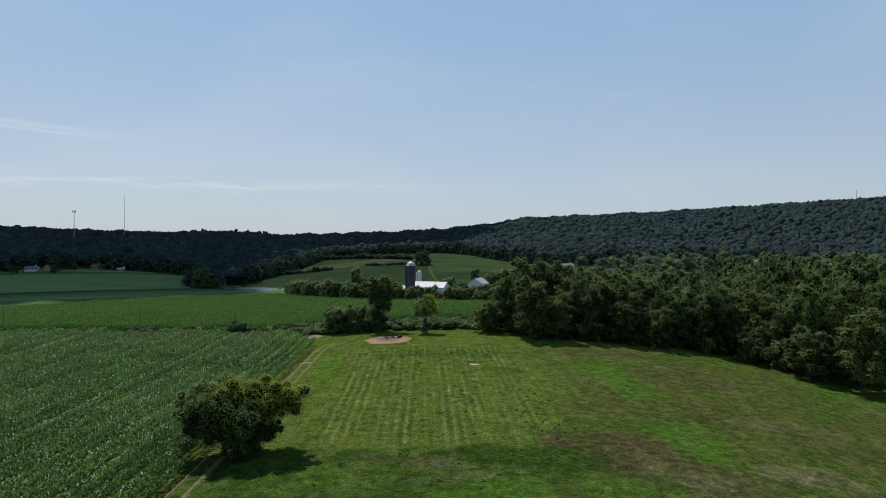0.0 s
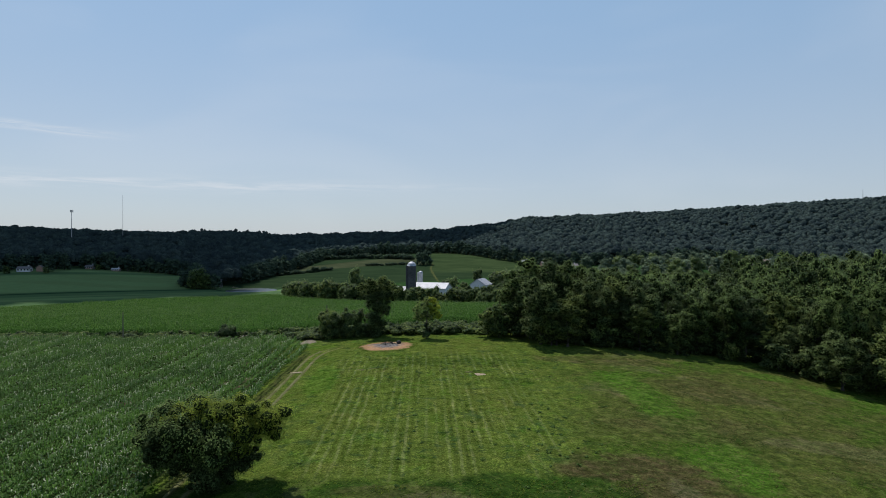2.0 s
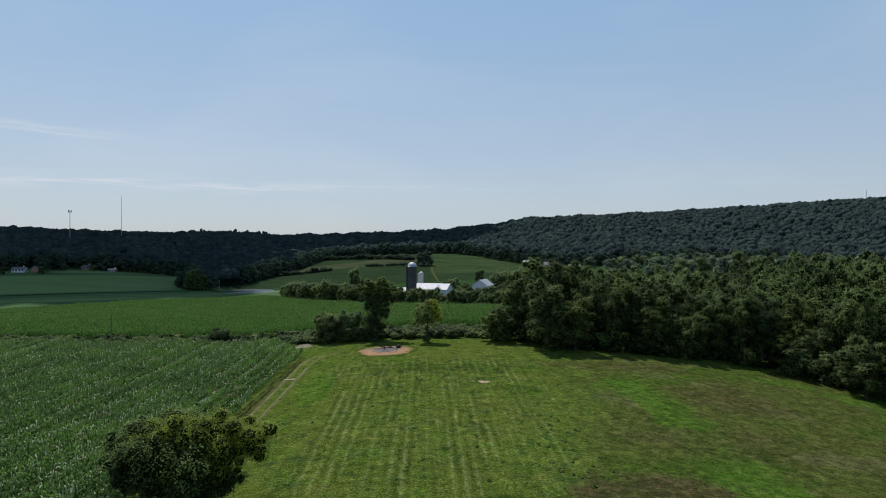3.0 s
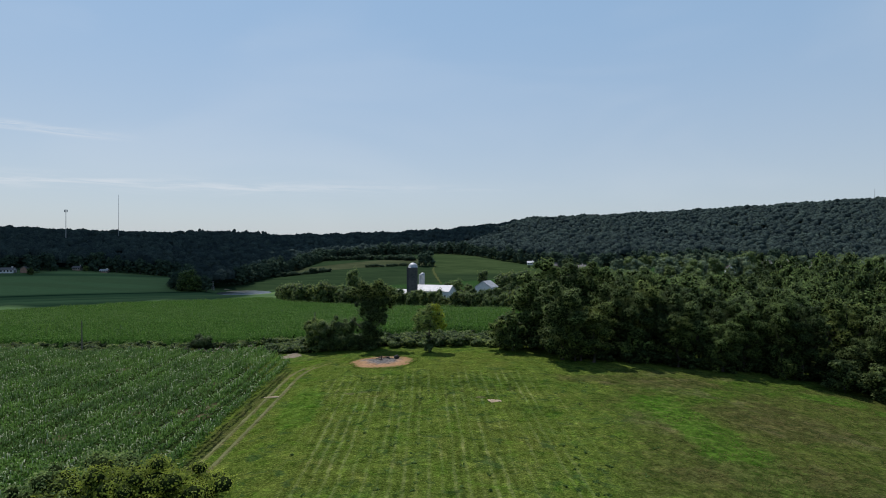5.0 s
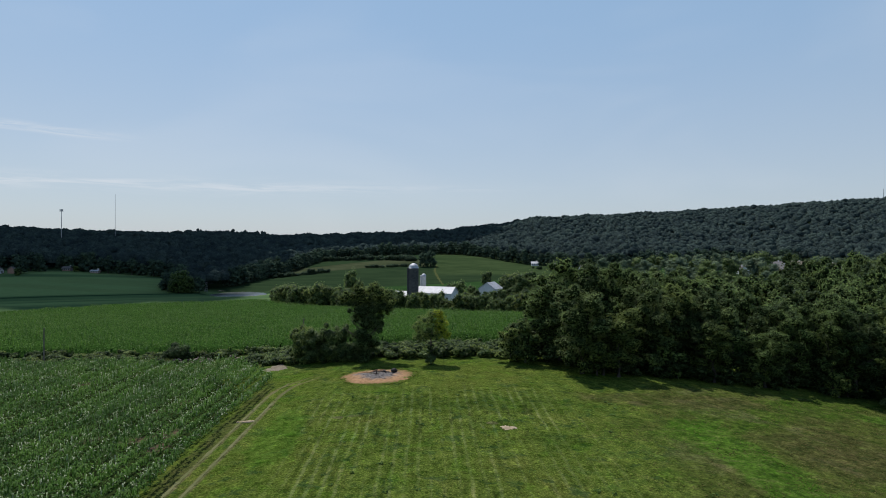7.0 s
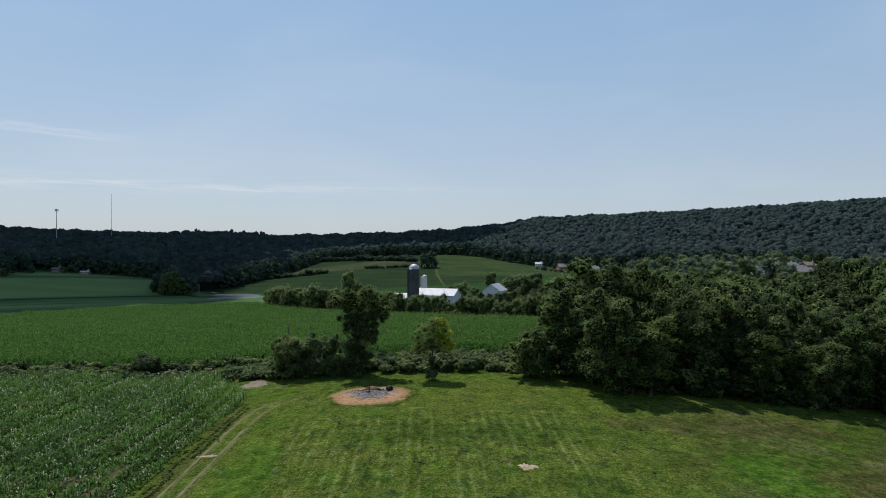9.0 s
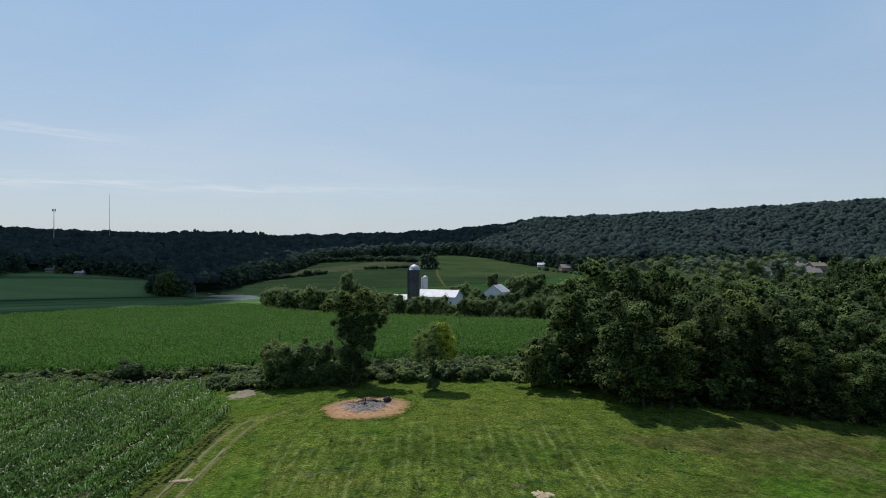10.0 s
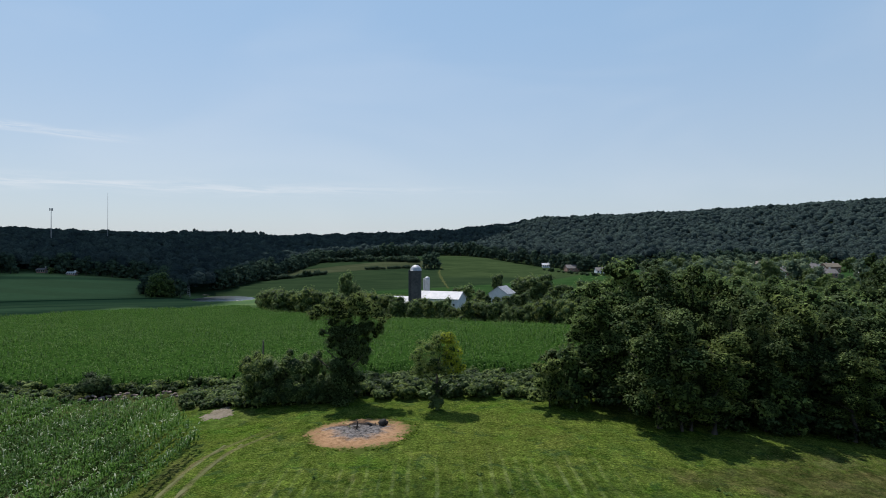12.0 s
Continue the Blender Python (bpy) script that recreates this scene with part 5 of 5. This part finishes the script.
gable("barn", 3.5, 319, -22, 19, 10, 5.0, 7.6, SIDING, TIN, "long white barn with a pale metal roof", bays=5)
gable("cow_shed", -17, 322, -10, 18, 7, 3.2, 5.4, SIDING, TIN, "low white shed with a pale metal roof")
gable("white_barn", 31.0, 337, 65, 11, 8.6, 5.6, 8.6, SIDING, TIN, "white gabled barn beside the farm trees", bays=2)


VILLAGE = ((264, 548), (197, 410), (209, 428), (222, 406), (240, 444), (290, 510), (273, 478), (270, 435), (252, 470), (304, 486), (244, 402), (182, 424))


def farm_trees():
    rng = np.random.default_rng(77)
    label, group = "bushy green tree before the farmstead", "trees round the farmstead"
    pool = [tree("farm_tree", 200 + k, 8.0, 8.0, (LEAF_BUSH, LEAF_OAK, LEAF_WALNUT, LEAF_BUSH)[k], 1500, 0.42, label, group, 0.0, 14, stand(-20 + 8 * k, float(farm_edge(-20 + 8 * k)) + 6), 3, inner=LEAF_DARK) for k in range(4)]
    for k in range(66):
        x = -76 + 1.9 * k + rng.normal(0, 0.6)
        y = float(farm_edge(x)) + 1 + rng.uniform(0, 9) * (1 if k % 3 else 1.8)
        high = float(np.interp(x, (-76, -60, -50, -40, -30, -22, -14, -8, 0, 5, 8, 12, 18, 24, 34, 40, 46), (8, 11, 11, 10, 8.6, 10.5, 9.6, 7.0, 8.0, 7.8, 5.8, 8.4, 9.6, 8.0, 9.6, 11.5, 13)))
        s = high / 8.4 * rng.uniform(0.72, 1.0)
        copy_thing(pool[int(rng.integers(4))], stand(x, y, rng.uniform(0, 360), s * 0.92, s))
    for x, y, s in ((44, 350, 1.6), (51, 348, 1.65), (60, 340, 1.15), (-30, 335, 0.8), (67, 332, 1.4), (76, 330, 1.2), (92, 325, 1.2), (40.5, 346, 1.45), (47, 345, 1.5), (15.5, 338, 1.1), (12, 350, 0.9), (55, 338, 1.1), (22, 344, 0.8), (23.5, 327, 0.66), (27.5, 325, 0.62), (31.5, 325, 0.66), (35.5, 327, 0.72), (39.5, 329, 0.8),
                     (-268, 402, 0.6), (-137.5, 376, 1.55), (-133, 377, 1.1), (-247, 408, 0.55), (-229, 437, 0.5)):
        copy_thing(pool[int(rng.integers(4))], stand(x, y, rng.uniform(0, 360), s * 1.05, s))
    copy_thing(pool[0], stand(30.3, 347, 10, 1.0, 1.72))
    # the tall slender tree behind the farm's hedge
    copy_thing(pool[1], stand(-38.5, 340, 30, 1.05, 1.75))
    copy_thing(pool[3], stand(-34.5, 338, 70, 0.9, 1.2))
    for x, y, s in ((-4, 529, 1.1), (2, 531, 1.2)):
        tagged(copy_thing(bpy.data.objects["edge_tree"], stand(x, y, 40 * s, s, s)), "dark leafy tree standing on the hill field", "tree", "trees on the hill")
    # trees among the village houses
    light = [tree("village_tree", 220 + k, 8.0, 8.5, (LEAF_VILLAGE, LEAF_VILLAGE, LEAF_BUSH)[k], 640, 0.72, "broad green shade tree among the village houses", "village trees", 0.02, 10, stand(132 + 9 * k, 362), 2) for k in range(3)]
    for k in range(215):
        y = rng.uniform(322, 570)
        x = rng.uniform(max(72, 0.30 * y - 20), 0.8 * y + 4)
        s = rng.uniform(0.75, 1.45)
        if y > woods_edge(x) or any(abs(x - hx) < 8 and abs(y - hy) < 7 for hx, hy in VILLAGE):
            continue
        if any(abs(x - hx + 0.6 * (hy - y)) < 7 and 0 < hy - y < 100 for hx, hy in VILLAGE):
            # the gardens between the houses hold low trees alone
            s *= 0.42
        tagged(copy_thing(light[int(rng.integers(3))], stand(x, y, rng.uniform(0, 360), s, s * rng.uniform(0.85, 1.1))), "broad green shade tree among the village houses", "tree", "village trees")
    # the grove between the wood and the village
    dense = [tree("grove_tree", 240 + k, 9.5, 8.5, (LEAF_OAK, LEAF_BUSH, LEAF_OAK)[k], 520, 0.7, "dark leafy tree of the grove behind the wood", "trees of the grove", 0.1, 14, stand(100 + 12 * k, 240), 2) for k in range(3)]
    for k in range(110):
        y = rng.uniform(208, 322)
        x = rng.uniform(0.34 * y - 6, 0.8 * y + 2)
        s = rng.uniform(0.6, 0.9) * (0.72 if x > 0.46 * y and y > 255 else 1.0)
        copy_thing(dense[int(rng.integers(3))], stand(x, y, rng.uniform(0, 360), s, s * rng.uniform(0.85, 1.1)))
    tagged(copy_thing(light[2], stand(153.5, 342, 20, 1.25, 1.45)), "large dark green shade tree above the village roofs", "tree", "village trees")
    tagged(copy_thing(light[2], stand(216, 420, 80, 1.7, 1.75)), "large dark green shade tree above the village roofs", "tree", "village trees")


farm_trees()


def hill_hedges():
    rng = np.random.default_rng(91)
    label, group = "small dark hedge bush on the hill field", "bushes of the hill hedges"
    first = bush("hill_bush", 95, 3.4, 5.5, LEAF_EDGE, 420, 0.6, label, group, stand(-60, 640))
    lines = ((((-111, 625), (-82, 607), (-55, 584), (-30, 574), (-10, 565)), 44, 1.25), (((-51, 527), (-28, 530), (-10, 537)), 16, 0.7), (((-112, 478), (-97, 497), (-77, 515)), 24, 1.0), (((84, 532), (99, 505), (113, 478), (126, 470)), 20, 0.62))
    for path, n, s in lines:
        p = np.array(path, float)
        for k in range(n):
            u = (k + rng.uniform(0.1, 0.9)) / n * (len(p) - 1)
            i = min(int(u), len(p) - 2)
            x, y = p[i] + (p[i + 1] - p[i]) * (u - i)
            q = s * rng.uniform(0.65, 1.25)
            copy_thing(first, stand(x + rng.normal(0, 0.8), y + rng.normal(0, 1.6), rng.uniform(0, 360), q, q * rng.uniform(0.8, 1.2)))


hill_hedges()


# ---- houses ----
def house(x, y, turn, ln, wd, eave, ridge, wall, roof, label):
    ob = gable("house", x, y, turn, ln, wd, eave, ridge, wall, roof, label, "house", 4, 0.35)
    part("chimney", box(bmesh.new(), ln * 0.22, 0.3, ridge - 0.8, ln * 0.22 + 0.8, 1.0, ridge + 0.9, 0.04), STAVE_PALE, ob)
    return ob


for (x, y), turn, ln, wall, roof, what in zip(VILLAGE, (6, 70, 8, -6, -12, 20, 5, 10, -8, 12, 0, 15), (30, 11, 13, 13, 15, 18, 14, 16, 14, 15, 14, 12),
                                             (BRICK, SIDING, BRICK, BRICK, BRICK, SIDING, BRICK, SIDING, BRICK, BRICK, SIDING, BRICK),
                                             (SHINGLE_TAN, SHINGLE, SHINGLE, SHINGLE, SHINGLE, SHINGLE, SHINGLE_TAN, SHINGLE, SHINGLE, SHINGLE_TAN, SHINGLE, SHINGLE),
                                             ("long tan-roofed brick", "white", "brick", "low brick", "brick", "white", "tan-roofed brick", "white", "brick", "tan-roofed brick", "white", "small brick")):
    tall = 4.2 if ln == 14 else 2.8
    house(x, y, turn, 0.75 * ln, 7.0, tall, tall + 2.3, wall, roof, what + " village house with a shingled gable roof")
house(105, 513, 8, 13, 8, 2.4, 4.8, BRICK, SHINGLE, "brown house at the foot of the wooded hill")
house(90, 543, -5, 6, 5, 1.9, 3.4, SIDING, TIN, "small white house at the foot of the wooded hill")
house(118, 486, 0, 9, 7, 2.4, 4.4, SIDING, SHINGLE, "pale house at the foot of the wooded hill")
house(-263, 412, 10, 7.5, 5, 2.0, 3.4, SIDING, SHINGLE, "white house beside the woods above the field")
house(-254, 416, 80, 5, 5, 2.6, 4.2, BRICK, SHINGLE, "small brown house with a dark roof beside the woods")
house(-236, 440, 0, 5, 4, 1.8, 3.0, BRICK, SHINGLE, "small brown house at the edge of the woods")
house(-217, 438, 0, 5, 3, 1.4, 2.2, BRICK, TIN, "small brown shed at the edge of the woods")

disc("pond", -107, 383, 15.5, 16.5, WATER, "still farm pond reflecting the sky", 35, 0.0, 0.4, 0.1, "structure", "water")
disc("pond_bank", -117, 396, 6.0, 2.2, BARE, "pale bare earth bank above the pond", 38, 0.1, 0.1, 0.15)
ribbon("hill_path", ((10, 428), (8, 462), (5, 512), (8, 540)), 1.5, PATH_GRASS, "pale worn grass path over the hill field", 61, 0.05, 4.0)


# ---- poles and masts ----
def utility_pole(x, y, h, label):
    bm = cyl(bmesh.new(), 0.14, 0.10, -0.3, h, 10)
    return solid("utility_pole", bm, WOOD_POLE, label, "pole", "poles", m=pose(x, y, at(x, y)))


utility_pole(-73.6, 158.2, 7.0, "weathered wooden pole standing in the hedgerow")
utility_pole(-109.5, 160.0, 7.0, "weathered wooden pole standing in the hedgerow")
utility_pole(-24.0, 158.0, 7.0, "weathered wooden pole standing in the hedgerow")


def mast(name, x, y, h, r, label, head=False):
    ob = thing(name, pose(x, y, at(x, y)), label, "mast")
    part("pole", cyl(bmesh.new(), r, r * 0.5, 0, h, 8), STEEL, ob)
    if head:
        bm = bmesh.new()
        for k in range(6):
            a = k * math.pi / 3
            box(bm, math.cos(a) * 1.6 - 0.35, math.sin(a) * 1.6 - 0.35, h - 3.0, math.cos(a) * 1.6 + 0.35, math.sin(a) * 1.6 + 0.35, h)
        part("antenna_head", bm, STEEL, ob)
    return ob


def lattice_tower(x, y, h):
    """Four splayed angle legs with ties and a small platform."""
    ob = thing("lattice_tower", pose(x, y, at(x, y) - 0.1), "small grey steel lattice tower beside the pond", "tower")
    for a in range(4):
        c, s = (1, 1, -1, -1)[a], (1, -1, -1, 1)[a]
        part("leg", np_mesh("leg", *tube([(0.7 * c, 0.7 * s, 0), (0.3 * c, 0.3 * s, h)], [0.07, 0.05], 6)), STEEL, ob)
    for k in range(1, 5):
        r = 0.7 - 0.4 * k / 5
        bm = bmesh.new()
        for c, s in ((0, -1), (0, 1), (-1, 0), (1, 0)):
            box(bm, c * r - (0.03 if c else r), s * r - (0.03 if s else r), h * k / 5 - 0.04, c * r + (0.03 if c else r), s * r + (0.03 if s else r), h * k / 5 + 0.04)
        part("tie", bm, STEEL, ob)
    part("platform", box(bmesh.new(), -0.6, -0.6, h, 0.6, 0.6, h + 0.15, 0.03), STEEL, ob)
    return ob


lattice_tower(-126.5, 386.5, 5.4)
mast("cell_mast", -457, 800, 47, 0.55, "slim grey cell mast with antennas", True)
mast("hill_mast", 689, 930, 26, 0.45, "thin grey mast on the wooded hill")
mast("radio_mast", -416.5, 850, 66, 0.3, "tall thin grey radio mast")


# ---- rubble in the hedgerow ----
RUBBLE = plain("field_stone", (0.15, 0.11, 0.09), (0.30, 0.235, 0.20), 2.5, 0.95, bump=0.6, dist=0.05, spec=0.1)

def rubble():
    rng = np.random.default_rng(15)
    shapes = []
    for k in range(5):
        v, f = ICO[1]
        v = v * rng.uniform(0.7, 1.2, (len(v), 1)) * (0.5, 0.38, 0.26)
        me = np_mesh("stone", v, f)
        me.materials.append(RUBBLE)
        shapes.append(me)
    for x0, y0, ln, n in ((-48.4, 158.4, 1.6, 18), (-44.6, 159.8, 2.6, 28), (-38.2, 158.8, 2.0, 16)):
        ob = thing("rubble_pile", pose(x0, y0, at(x0, y0)), "heap of pale pinkish field stones in the hedgerow", "stones", "heaps of field stones")
        for k in range(n):
            p = part("stone", shapes[k % 5], RUBBLE, ob)
            s = rng.uniform(0.4, 0.95)
            dx, dy = rng.normal(0, ln * 0.6), rng.normal(0, 0.6)
            p.matrix_basis = pose(dx, dy, at(x0 + dx, y0 + dy) - at(x0, y0) + 0.12 + max(0, 0.8 - abs(dx) / ln * 0.6 - abs(dy) * 0.5), rng.uniform(-20, 20), rng.uniform(-20, 20), rng.uniform(0, 360)) @ Matrix.Scale(s, 4)


rubble()
